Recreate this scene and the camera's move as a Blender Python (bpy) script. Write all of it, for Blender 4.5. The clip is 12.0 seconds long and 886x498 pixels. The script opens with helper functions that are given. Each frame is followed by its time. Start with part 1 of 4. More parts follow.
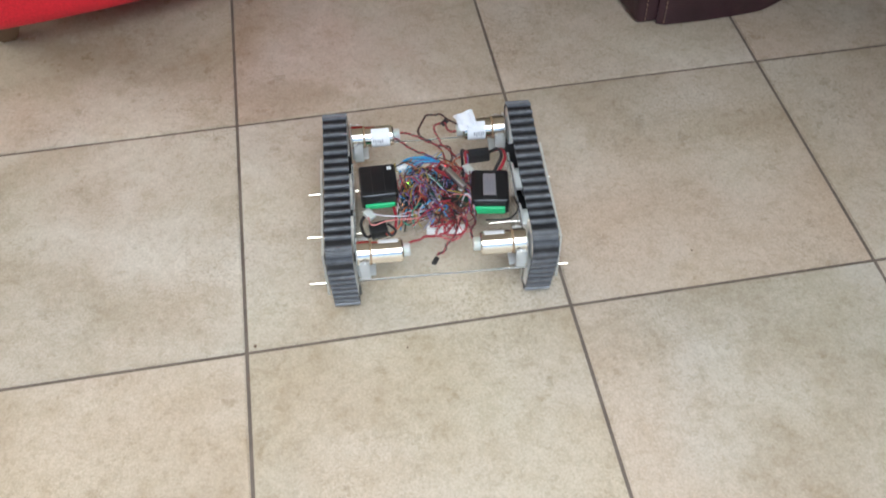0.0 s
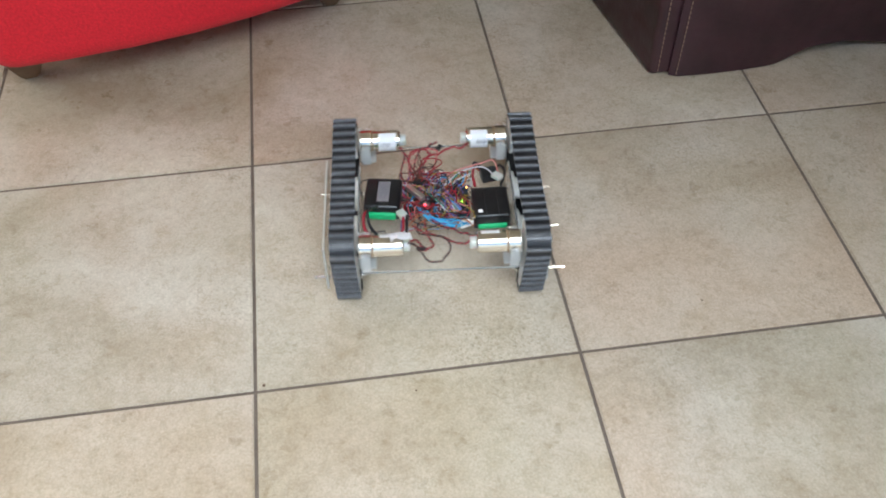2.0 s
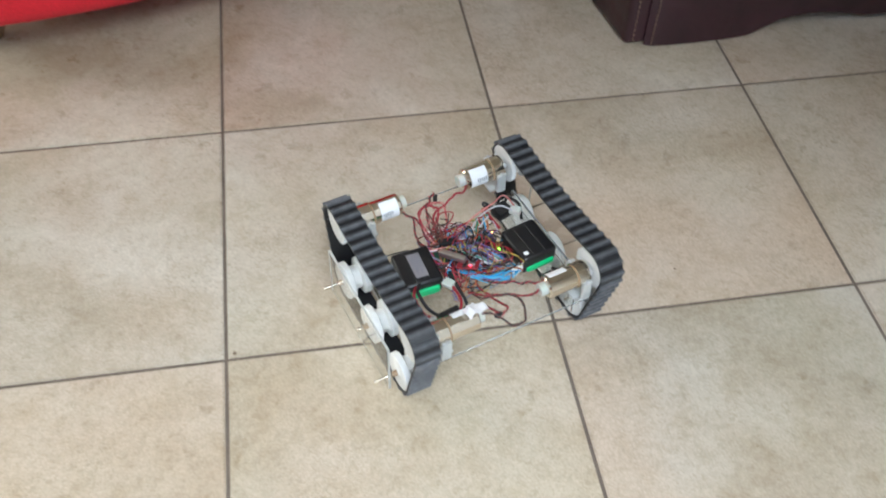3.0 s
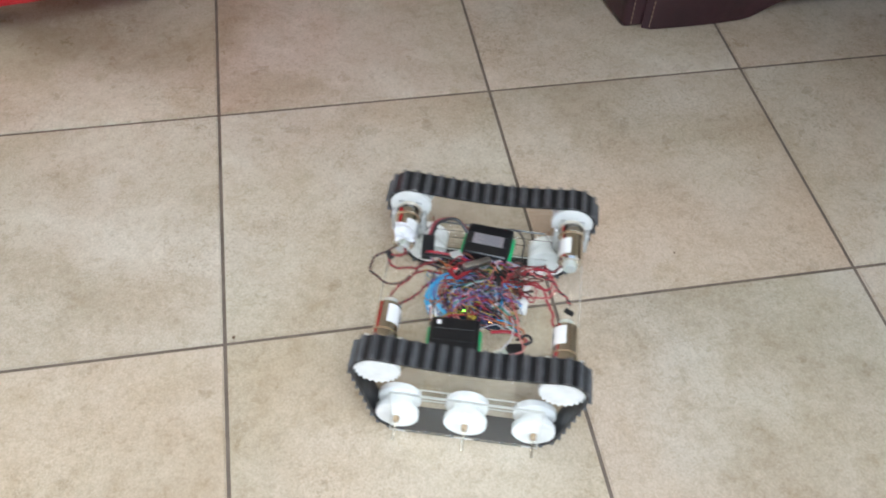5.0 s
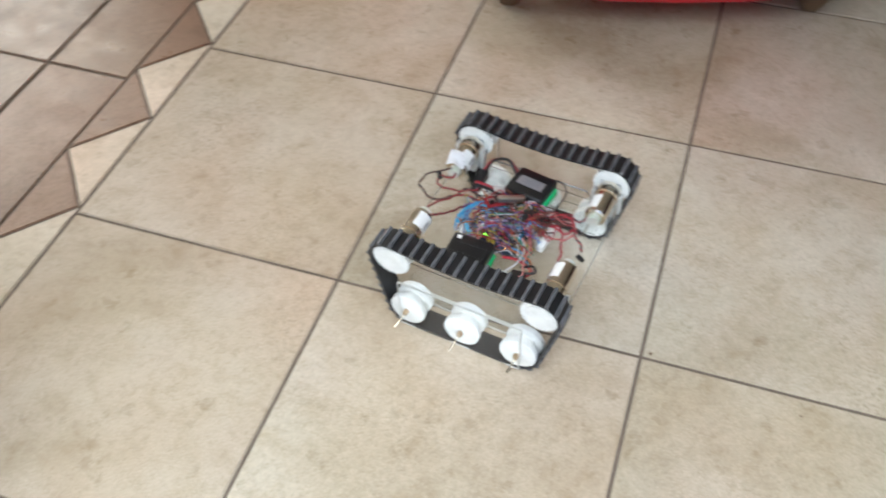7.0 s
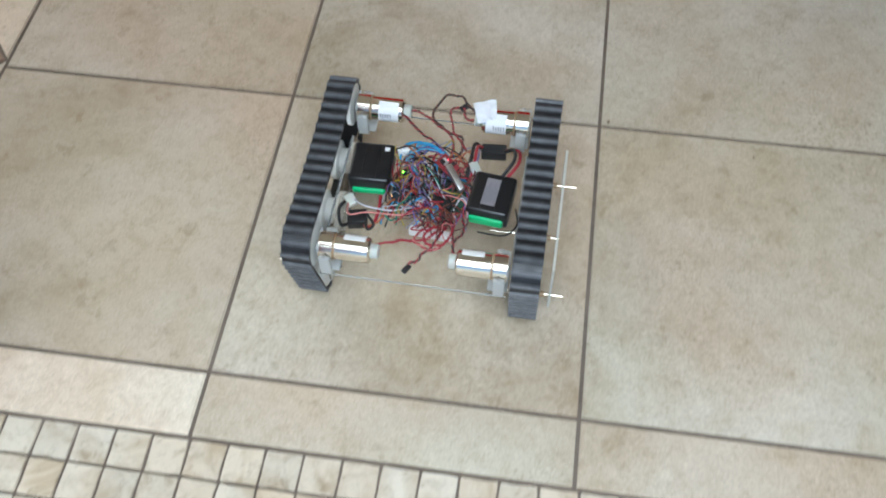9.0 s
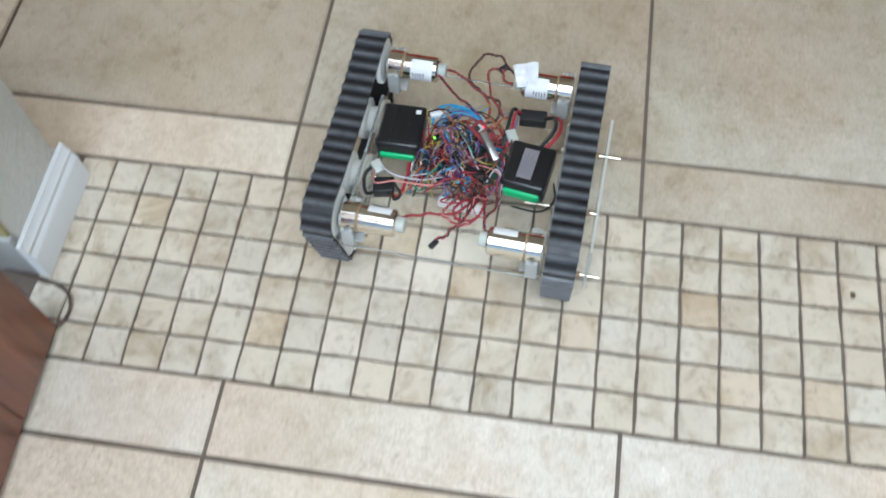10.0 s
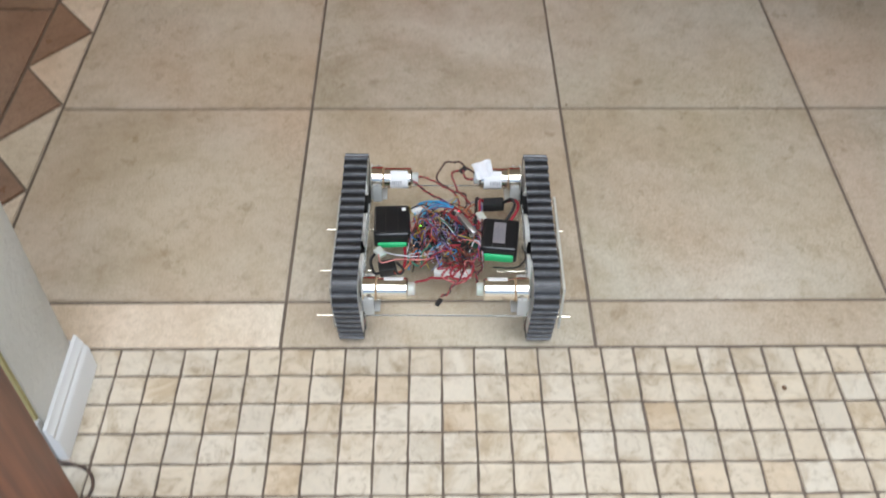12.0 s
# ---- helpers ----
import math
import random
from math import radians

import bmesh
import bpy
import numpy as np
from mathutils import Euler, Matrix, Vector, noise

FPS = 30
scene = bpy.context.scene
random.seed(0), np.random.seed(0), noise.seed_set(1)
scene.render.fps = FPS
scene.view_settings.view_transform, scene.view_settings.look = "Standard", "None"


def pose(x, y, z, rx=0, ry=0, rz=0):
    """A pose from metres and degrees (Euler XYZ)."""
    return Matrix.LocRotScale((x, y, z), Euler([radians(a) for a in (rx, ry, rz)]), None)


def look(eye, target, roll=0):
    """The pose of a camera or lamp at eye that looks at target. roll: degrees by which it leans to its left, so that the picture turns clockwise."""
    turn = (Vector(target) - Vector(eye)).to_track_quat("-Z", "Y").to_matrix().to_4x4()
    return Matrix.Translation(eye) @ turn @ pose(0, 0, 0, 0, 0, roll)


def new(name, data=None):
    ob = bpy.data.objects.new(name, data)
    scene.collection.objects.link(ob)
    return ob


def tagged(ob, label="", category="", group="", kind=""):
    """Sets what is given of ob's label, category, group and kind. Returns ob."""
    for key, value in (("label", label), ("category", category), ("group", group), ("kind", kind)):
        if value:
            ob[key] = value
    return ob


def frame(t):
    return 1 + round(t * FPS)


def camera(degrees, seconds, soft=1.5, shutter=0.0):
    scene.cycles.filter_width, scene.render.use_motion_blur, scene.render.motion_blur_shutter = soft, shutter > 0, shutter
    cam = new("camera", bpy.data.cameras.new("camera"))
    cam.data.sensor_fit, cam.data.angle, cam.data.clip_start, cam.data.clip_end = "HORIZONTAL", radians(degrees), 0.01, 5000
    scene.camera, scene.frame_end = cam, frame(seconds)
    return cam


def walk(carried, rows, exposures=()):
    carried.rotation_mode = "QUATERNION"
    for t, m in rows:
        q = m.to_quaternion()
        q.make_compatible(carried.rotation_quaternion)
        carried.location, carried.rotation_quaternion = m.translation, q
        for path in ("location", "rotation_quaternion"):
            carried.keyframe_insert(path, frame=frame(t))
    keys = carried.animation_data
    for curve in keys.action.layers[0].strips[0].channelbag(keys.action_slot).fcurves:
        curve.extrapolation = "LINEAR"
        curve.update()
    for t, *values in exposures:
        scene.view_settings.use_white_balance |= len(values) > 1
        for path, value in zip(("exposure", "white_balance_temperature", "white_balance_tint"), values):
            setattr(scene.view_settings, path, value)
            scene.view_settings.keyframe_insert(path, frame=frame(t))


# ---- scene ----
cam = camera(51.1, 12.0, soft=1.8, shutter=0.5)
PATH = [
    (0, (0.611, -0.265, 1.056), (0.802, 0.979, -0.498), -1.2),
    (0.5, (0.606, -0.272, 1.065), (0.803, 1.03, -0.44), -0.9),
    (1, (0.61, -0.271, 1.065), (0.789, 1.06, -0.417), -0.8),
    (1.5, (0.606, -0.273, 1.062), (0.769, 1.055, -0.425), -0.9),
    (2, (0.605, -0.268, 1.061), (0.792, 1.049, -0.432), -0.3),
    (2.5, (0.602, -0.263, 1.055), (0.799, 1.032, -0.457), 0.6),
    (3, (0.602, -0.269, 1.046), (0.844, 0.999, -0.481), 2.0),
    (3.2, (0.608, -0.27, 1.037), (0.883, 0.964, -0.513), 2.7),
    (4.8, (0.593, -0.271, 1.038), (0.849, 0.981, -0.5), 2.5),
    (5, (0.59, -0.267, 1.038), (0.849, 0.977, -0.507), 2.7),
    (5.5, (0.594, -0.256, 1.04), (0.815, 0.968, -0.527), 2.0),
    (6, (0.531, -0.276, 1.033), (0.579, 0.983, -0.521), 1.8),
    (6.2, (0.512, -0.279, 1.04), (0.456, 0.984, -0.51), 1.1),
    (6.5, (0.471, -0.292, 1.04), (0.287, 0.969, -0.5), 0.9),
    (6.6, (0.456, -0.291, 1.039), (0.223, 0.965, -0.5), 0.4),
    (7, (0.438, -0.319, 1.059), (-0.001, 0.922, -0.447), -1.4),
    (7.2, (0.43, -0.332, 1.054), (-0.055, 0.905, -0.441), -1.0),
    (7.5, (0.458, -0.323, 1.055), (-0.023, 0.901, -0.452), -0.5),
    (7.7, (0.479, -0.31, 1.046), (0.086, 0.92, -0.482), -0.6),
    (9.3, (0.32, -0.512, 1.017), (0.22, 0.535, -0.683), 1.2),
    (9.5, (0.298, -0.574, 1.002), (0.274, 0.474, -0.702), 4.4),
    (10, (0.321, -0.681, 0.996), (0.134, 0.241, -0.769), -3.4),
    (10.5, (0.309, -0.761, 1.002), (0.154, 0.103, -0.795), -4.2),
    (11, (0.25, -0.815, 1.015), (0.228, 0.167, -0.727), -1.2),
    (11.5, (0.223, -0.854, 1.047), (0.219, 0.343, -0.555), 0.0),
    (12, (0.217, -0.872, 1.067), (0.24, 0.478, -0.409), 0.5),
    (12.1, (0.216, -0.876, 1.071), (0.244, 0.505, -0.38), 0.6),
]
EXPOSURES = [(0.0, 0.46, 5940, 9), (3.0, 0.47, 5900, 7), (5.5, 0.43, 5970, 9), (6.5, 0.42, 6050, 10), (7.7, 0.40, 5870, 5), (9.3, -0.08, 5720, 5), (10.0, -0.24, 5780, 6), (10.5, -0.70, 6100, 9),
             (11.0, -0.63, 6550, 11), (11.5, -0.3, 6300, 12), (12.0, -0.13, 6250, 11)]
walk(cam, [(t, look(eye, target, roll)) for t, eye, target, roll in PATH], EXPOSURES)

# ---- light ----
world = bpy.data.worlds.new("sky")
scene.world = world
world.use_nodes = True
wn = world.node_tree.nodes
sky = wn.new("ShaderNodeTexSky")
sky.sky_type = "NISHITA"
sky.sun_disc = False
sky.sun_elevation = radians(64)
sky.sun_rotation = radians(168)
world.node_tree.links.new(sky.outputs[0], wn["Background"].inputs[0])
wn["Background"].inputs[1].default_value = 0.15

sun = new("sun", bpy.data.lights.new("sun", "SUN"))
sun.data.energy, sun.data.angle, sun.data.color = 5.0, radians(57), (0.91, 0.97, 1.0)
sun.matrix_world = look((1.21, -4.29, 8.99), (0.3, 0.0, 0.0))

window_light = new("window_light", bpy.data.lights.new("window_light", "AREA"))
window_light.data.shape, window_light.data.size, window_light.data.size_y = "RECTANGLE", 1.5, 1.2
window_light.data.energy, window_light.data.color = 36, (1.0, 0.90, 0.74)
window_light.matrix_world = look((-2.72, 2.3, 1.5), (0.0, 1.6, 0.4))


# ---- materials ----
def material(name, colour, rough=0.5, metal=0.0, **more):
    m = bpy.data.materials.new(name)
    m.use_nodes = True
    b = m.node_tree.nodes["Principled BSDF"]
    b.inputs["Base Color"].default_value = (*colour, 1)
    b.inputs["Roughness"].default_value = rough
    b.inputs["Metallic"].default_value = metal
    for key, value in more.items():
        b.inputs[key.replace("_", " ")].default_value = value
    return m


def nodes_of(m):
    return m.node_tree.nodes, m.node_tree.links, m.node_tree.nodes["Principled BSDF"]


def noise_node(m, scale, detail=4, rough=0.55, vary=0.0, coord="Object", distortion=0.0):
    """A 4D noise; vary: how far the object's random number shifts the pattern."""
    n, l, _ = nodes_of(m)
    t = n.new("ShaderNodeTexNoise")
    t.noise_dimensions = "4D"
    t.inputs["Scale"].default_value = scale
    t.inputs["Detail"].default_value = detail
    t.inputs["Roughness"].default_value = rough
    t.inputs["Distortion"].default_value = distortion
    c = n.new("ShaderNodeTexCoord")
    l.new(c.outputs[coord], t.inputs["Vector"])
    if vary:
        o, k = n.new("ShaderNodeObjectInfo"), n.new("ShaderNodeMath")
        k.operation = "MULTIPLY"
        k.inputs[1].default_value = vary
        l.new(o.outputs["Random"], k.inputs[0])
        l.new(k.outputs[0], t.inputs["W"])
    return t.outputs["Fac"]


def ramp(m, value, stops):
    n, l, _ = nodes_of(m)
    r = n.new("ShaderNodeValToRGB")
    while len(r.color_ramp.elements) < len(stops):
        r.color_ramp.elements.new(0.5)
    for e, (at, colour) in zip(r.color_ramp.elements, stops):
        e.position, e.color = at, (*colour, 1) if len(colour) == 3 else colour
    l.new(value, r.inputs[0])
    return r.outputs[0]


def grey(v):
    return (v, v, v)


def mix(m, fac, a, b, blend="MIX"):
    n, l, _ = nodes_of(m)
    x = n.new("ShaderNodeMix")
    x.data_type, x.blend_type = "RGBA", blend
    for value, socket in ((fac, x.inputs[0]), (a, x.inputs[6]), (b, x.inputs[7])):
        if isinstance(value, (int, float)):
            socket.default_value = value
        elif isinstance(value, tuple):
            socket.default_value = (*value, 1)
        else:
            l.new(value, socket)
    return x.outputs[2]


def paint(m, colour):
    m.node_tree.links.new(colour, m.node_tree.nodes["Principled BSDF"].inputs["Base Color"])


def roughen(m, value, low, high):
    m.node_tree.links.new(ramp(m, value, [(0.3, grey(low)), (0.7, grey(high))]), m.node_tree.nodes["Principled BSDF"].inputs["Roughness"])


def bump(m, value, strength, distance):
    n, l, b = nodes_of(m)
    k = n.new("ShaderNodeBump")
    k.inputs["Strength"].default_value, k.inputs["Distance"].default_value = strength, distance
    l.new(value, k.inputs["Height"])
    l.new(k.outputs[0], b.inputs["Normal"])


def random_ramp(m, stops):
    o = m.node_tree.nodes.new("ShaderNodeObjectInfo")
    return ramp(m, o.outputs["Random"], stops)


def ceramic(name, light, mid, dark, rough=0.3):
    """Glazed floor tile with cloudy patches and patches of fine speckle."""
    m = material(name, mid, rough)
    clouds = noise_node(m, 3.2, 5, 0.6, 40, distortion=0.6)
    body = ramp(m, clouds, [(0.32, dark), (0.5, mid), (0.66, light)])
    warm = noise_node(m, 1.7, 2, 0.5, 90)
    body = mix(m, ramp(m, warm, [(0.42, grey(0)), (0.70, grey(0.7))]), body, (mid[0] * 1.0, mid[1] * 0.86, mid[2] * 0.76))
    fine = ramp(m, noise_node(m, 170, 4, 0.75, 10), [(0.36, grey(1)), (0.50, grey(0))])
    where = ramp(m, noise_node(m, 5.5, 3, 0.6, 70), [(0.46, grey(0)), (0.68, grey(0.6))])
    body = mix(m, mix(m, 1.0, fine, where, "MULTIPLY"), body, (dark[0] * 0.62, dark[1] * 0.58, dark[2] * 0.5))
    mottle = ramp(m, noise_node(m, 26, 5, 0.65, 55, distortion=0.4), [(0.28, (0.85, 0.81, 0.74)), (0.5, (1.0, 1.0, 1.0)), (0.72, (1.08, 1.09, 1.10))])
    body = mix(m, 1.0, body, mottle, "MULTIPLY")
    fleck = ramp(m, noise_node(m, 85, 4, 0.7, 65, distortion=0.5), [(0.32, (0.84, 0.80, 0.74)), (0.48, (1.0, 1.0, 1.0)), (0.70, (1.06, 1.06, 1.06))])
    body = mix(m, 0.85, body, fleck, "MULTIPLY")
    grain = ramp(m, noise_node(m, 330, 2, 0.6, 25), [(0.3, (0.86, 0.85, 0.83)), (0.7, (1.1, 1.1, 1.11))])
    body = mix(m, 1.0, body, grain, "MULTIPLY")
    patch = ramp(m, noise_node(m, 2.4, 3, 0.5, 33), [(0.32, (0.98, 1.0, 0.955)), (0.5, (1.0, 1.0, 0.99)), (0.68, (1.04, 0.985, 0.95))])
    body = mix(m, 1.0, body, patch, "MULTIPLY")
    tint = random_ramp(m, [(0.0, (0.99, 0.98, 0.92)), (0.3, (0.965, 0.965, 0.95)), (0.55, (1.0, 1.0, 0.98)), (0.8, (1.02, 0.985, 0.955)), (1.0, (1.03, 1.005, 0.95))])
    paint(m, mix(m, 1.0, body, tint, "MULTIPLY"))
    roughen(m, noise_node(m, 22, 4, 0.6, 30), rough - 0.06, rough + 0.14)
    bump(m, noise_node(m, 60, 5, 0.65, 20), 0.12, 0.002)
    return m


def floor_patch(m, x, y, size, strength, colour):
    """Brown patch mixed into the floor colour, with a ragged outline."""
    n, l, b = nodes_of(m)
    g, d, k = n.new("ShaderNodeNewGeometry"), n.new("ShaderNodeVectorMath"), n.new("ShaderNodeMath")
    d.operation, k.operation = "DISTANCE", "ADD"
    d.inputs[1].default_value = (x, y, 0)
    l.new(g.outputs["Position"], d.inputs[0])
    l.new(d.outputs["Value"], k.inputs[0])
    l.new(ramp(m, noise_node(m, 14, 5, 0.65), [(0.3, grey(0)), (0.7, grey(size * 0.7))]), k.inputs[1])
    mask = ramp(m, k.outputs[0], [(size * 0.25, grey(strength)), (size * 1.25, grey(0))])
    base = b.inputs["Base Color"].links[0].from_socket
    paint(m, mix(m, mask, base, colour))


TILE = ceramic("beige_tile", (0.605, 0.555, 0.48), (0.51, 0.449, 0.368), (0.38, 0.311, 0.226))
# first patch: red bounce from the armchair, painted into the tile colour
for spot in ((0.75, 1.04, 0.20, 0.30, (0.38, 0.24, 0.16)),
             (0.11, 1.12, 0.16, 0.35, (0.30, 0.25, 0.14)), (-0.36, 0.28, 0.20, 0.40, (0.33, 0.24, 0.14)), (0.47, 0.21, 0.13, 0.25, (0.32, 0.23, 0.14)),
             (0.10, 0.38, 0.12, 0.28, (0.32, 0.22, 0.13)), (-0.22, 0.07, 0.12, 0.30, (0.32, 0.23, 0.14))):
    floor_patch(TILE, *spot)
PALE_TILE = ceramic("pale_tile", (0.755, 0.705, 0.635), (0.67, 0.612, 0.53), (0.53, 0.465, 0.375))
BROWN_TILE = ceramic("brown_tile", (0.35, 0.225, 0.158), (0.25, 0.152, 0.102), (0.15, 0.085, 0.053))
CREAM_TILE = ceramic("cream_tile", (0.72, 0.65, 0.56), (0.65, 0.575, 0.48), (0.55, 0.465, 0.365))

TRAVERTINE = material("travertine", (0.55, 0.45, 0.32), 0.5)
tone = random_ramp(TRAVERTINE, [(0.0, (0.58, 0.50, 0.385)), (0.2, (0.61, 0.545, 0.44)), (0.4, (0.63, 0.575, 0.48)), (0.6, (0.60, 0.52, 0.405)),
                                (0.72, (0.55, 0.495, 0.405)), (0.88, (0.63, 0.555, 0.435)), (1.0, (0.565, 0.46, 0.335))])
veins = ramp(TRAVERTINE, noise_node(TRAVERTINE, 38, 6, 0.7, 60, distortion=1.5), [(0.3, (0.66, 0.61, 0.54)), (0.47, (1.0, 1.0, 1.0)), (0.7, (1.08, 1.07, 1.05))])
tone = mix(TRAVERTINE, 1.0, tone, veins, "MULTIPLY")
smudge = ramp(TRAVERTINE, noise_node(TRAVERTINE, 14, 4, 0.65, 80, distortion=0.8), [(0.36, (0.74, 0.68, 0.60)), (0.52, (1.0, 1.0, 1.0)), (0.7, (1.05, 1.05, 1.06))])
tone = mix(TRAVERTINE, 1.0, tone, smudge, "MULTIPLY")
tone = mix(TRAVERTINE, 1.0, tone, (1.0, 0.985, 0.965), "MULTIPLY")
pits = ramp(TRAVERTINE, noise_node(TRAVERTINE, 110, 4, 0.7, 35), [(0.26, grey(1)), (0.33, grey(0))])
paint(TRAVERTINE, mix(TRAVERTINE, pits, tone, (0.30, 0.23, 0.16)))
bump(TRAVERTINE, noise_node(TRAVERTINE, 120, 4, 0.7, 35), 0.4, 0.002)
roughen(TRAVERTINE, noise_node(TRAVERTINE, 40, 3, 0.6, 15), 0.34, 0.6)

GROUT = material("grout", (0.13, 0.10, 0.075), 0.9)
paint(GROUT, ramp(GROUT, noise_node(GROUT, 9, 6, 0.7), [(0.3, (0.10, 0.075, 0.055)), (0.6, (0.18, 0.14, 0.11)), (0.8, (0.24, 0.20, 0.16))]))
bump(GROUT, noise_node(GROUT, 300, 3), 0.5, 0.002)

PLASTER = material("white_plaster", (0.78, 0.78, 0.74), 0.85)
paint(PLASTER, ramp(PLASTER, noise_node(PLASTER, 4, 5, 0.6), [(0.3, (0.70, 0.70, 0.65)), (0.7, (0.80, 0.80, 0.77))]))
bump(PLASTER, noise_node(PLASTER, 70, 5, 0.6, distortion=0.5), 0.6, 0.006)
OLIVE = material("olive_plaster", (0.42, 0.37, 0.16), 0.85)
paint(OLIVE, ramp(OLIVE, noise_node(OLIVE, 6, 5, 0.6), [(0.3, (0.34, 0.29, 0.11)), (0.7, (0.48, 0.43, 0.22))]))
bump(OLIVE, noise_node(OLIVE, 70, 5, 0.6), 0.6, 0.006)
CEILING = material("ceiling_paint", (0.75, 0.74, 0.70), 0.9)
bump(CEILING, noise_node(CEILING, 50, 4), 0.3, 0.004)
SKIRTING = material("skirting_paint", (0.80, 0.80, 0.79), 0.4)
roughen(SKIRTING, noise_node(SKIRTING, 20), 0.35, 0.6)
# skirting on the shaded side, the shade put into its grey
SHADE_GREY = material("shaded_skirting", (0.38, 0.38, 0.37), 0.5)
paint(SHADE_GREY, ramp(SHADE_GREY, noise_node(SHADE_GREY, 12, 5), [(0.3, (0.32, 0.32, 0.31)), (0.7, (0.45, 0.45, 0.43))]))

WOOD = material("red_brown_wood", (0.22, 0.07, 0.035), 0.35)
wn_map = WOOD.node_tree.nodes.new("ShaderNodeMapping")
wn_map.inputs["Scale"].default_value = (9, 9, 0.7)
wn_tex = WOOD.node_tree.nodes.new("ShaderNodeTexCoord")
wn_noise = WOOD.node_tree.nodes.new("ShaderNodeTexNoise")
wn_noise.inputs["Scale"].default_value, wn_noise.inputs["Detail"].default_value = 6, 8
WOOD.node_tree.links.new(wn_tex.outputs["Object"], wn_map.inputs[0])
WOOD.node_tree.links.new(wn_map.outputs[0], wn_noise.inputs["Vector"])
paint(WOOD, ramp(WOOD, wn_noise.outputs["Fac"], [(0.3, (0.11, 0.03, 0.015)), (0.55, (0.24, 0.075, 0.035)), (0.75, (0.34, 0.12, 0.055))]))
bump(WOOD, wn_noise.outputs["Fac"], 0.15, 0.002)
LEG_WOOD = material("leg_wood", (0.12, 0.065, 0.035), 0.4)
paint(LEG_WOOD, ramp(LEG_WOOD, noise_node(LEG_WOOD, 25, 5), [(0.3, (0.08, 0.04, 0.02)), (0.7, (0.17, 0.10, 0.055))]))

RED_FABRIC = material("red_fabric", (0.55, 0.02, 0.03), 0.85, Sheen_Weight=0.04)
paint(RED_FABRIC, ramp(RED_FABRIC, noise_node(RED_FABRIC, 260, 3, 0.7), [(0.3, (0.48, 0.005, 0.013)), (0.7, (0.74, 0.012, 0.026))]))
bump(RED_FABRIC, noise_node(RED_FABRIC, 320, 2), 0.4, 0.002)
LEATHER = material("brown_leather", (0.035, 0.012, 0.012), 0.42)
paint(LEATHER, ramp(LEATHER, noise_node(LEATHER, 14, 5), [(0.3, (0.025, 0.009, 0.011)), (0.7, (0.055, 0.019, 0.024))]))
bump(LEATHER, noise_node(LEATHER, 160, 4, 0.6), 0.35, 0.002)
roughen(LEATHER, noise_node(LEATHER, 30, 3), 0.34, 0.55)
RUST = material("rusty_iron", (0.07, 0.045, 0.035), 0.6)
paint(RUST, ramp(RUST, noise_node(RUST, 90, 4), [(0.35, (0.035, 0.026, 0.024)), (0.7, (0.13, 0.075, 0.05))]))
NYLON = material("natural_nylon", (0.66, 0.66, 0.60), 0.4, Subsurface_Weight=0.2, Transmission_Weight=0.25)
STITCH = material("tan_thread", (0.30, 0.20, 0.14), 0.8)

# belt nearly black: the shade between the cleats is put into its colour
RUBBER = material("shaded_black_rubber", (0.03, 0.03, 0.032), 0.5)
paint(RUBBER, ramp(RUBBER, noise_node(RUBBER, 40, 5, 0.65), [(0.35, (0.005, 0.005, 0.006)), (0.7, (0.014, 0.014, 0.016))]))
roughen(RUBBER, noise_node(RUBBER, 60, 3), 0.3, 0.55)
# paler than the belt: dust, plus sky sheen painted into the colour
CLEAT = material("dusty_lit_rubber", (0.06, 0.062, 0.066), 0.34)
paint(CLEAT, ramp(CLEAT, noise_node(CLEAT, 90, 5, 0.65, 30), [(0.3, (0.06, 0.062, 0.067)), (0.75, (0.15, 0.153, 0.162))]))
WHITE_PLASTIC = material("white_plastic", (0.82, 0.82, 0.78), 0.38)
paint(WHITE_PLASTIC, ramp(WHITE_PLASTIC, noise_node(WHITE_PLASTIC, 60, 4, 0.6, 10), [(0.25, (0.70, 0.70, 0.66)), (0.6, (0.84, 0.84, 0.81))]))
ACRYLIC = material("clear_acrylic", (0.97, 0.98, 0.98), 0.03, Transmission_Weight=1.0, IOR=1.26)
ACRYLIC_EDGE = material("acrylic_edge", (0.85, 0.88, 0.87), 0.2, Transmission_Weight=0.78, IOR=1.3)
PALE_EDGE = material("pale_edge", (0.70, 0.70, 0.64), 0.4, Transmission_Weight=0.4, IOR=1.3)
STEEL = material("plated_steel", (0.78, 0.72, 0.62), 0.2, 1.0)
roughen(STEEL, noise_node(STEEL, 80, 4), 0.07, 0.22)
TAB = material("cloudy_acrylic", (0.70, 0.71, 0.69), 0.3, Transmission_Weight=0.5, IOR=1.3)
BRACKET = material("zinc_bracket", (0.72, 0.72, 0.72), 0.35, 1.0)
BRASS = material("brown_bush", (0.30, 0.20, 0.11), 0.5)
PAPER = material("white_label", (0.80, 0.80, 0.80), 0.6)
PRINT = material("grey_print", (0.16, 0.16, 0.18), 0.6)
FILM = material("white_film", (0.86, 0.86, 0.88), 0.3, Transmission_Weight=0.15)
PACK = material("black_wrap", (0.010, 0.010, 0.011), 0.3)
bump(PACK, noise_node(PACK, 60, 4), 0.4, 0.002)
PACK_LABEL = material("grey_label", (0.22, 0.20, 0.21), 0.4)
GREEN_CELL = material("green_cell", (0.02, 0.46, 0.16), 0.4)
BOARD_BLUE = material("dark_board", (0.012, 0.03, 0.05), 0.45)
BOARD_GREEN = material("green_board", (0.02, 0.07, 0.045), 0.45)
BOARD_RED = material("red_board", (0.20, 0.015, 0.02), 0.45)
CHIP = material("black_chip", (0.012, 0.012, 0.013), 0.4)
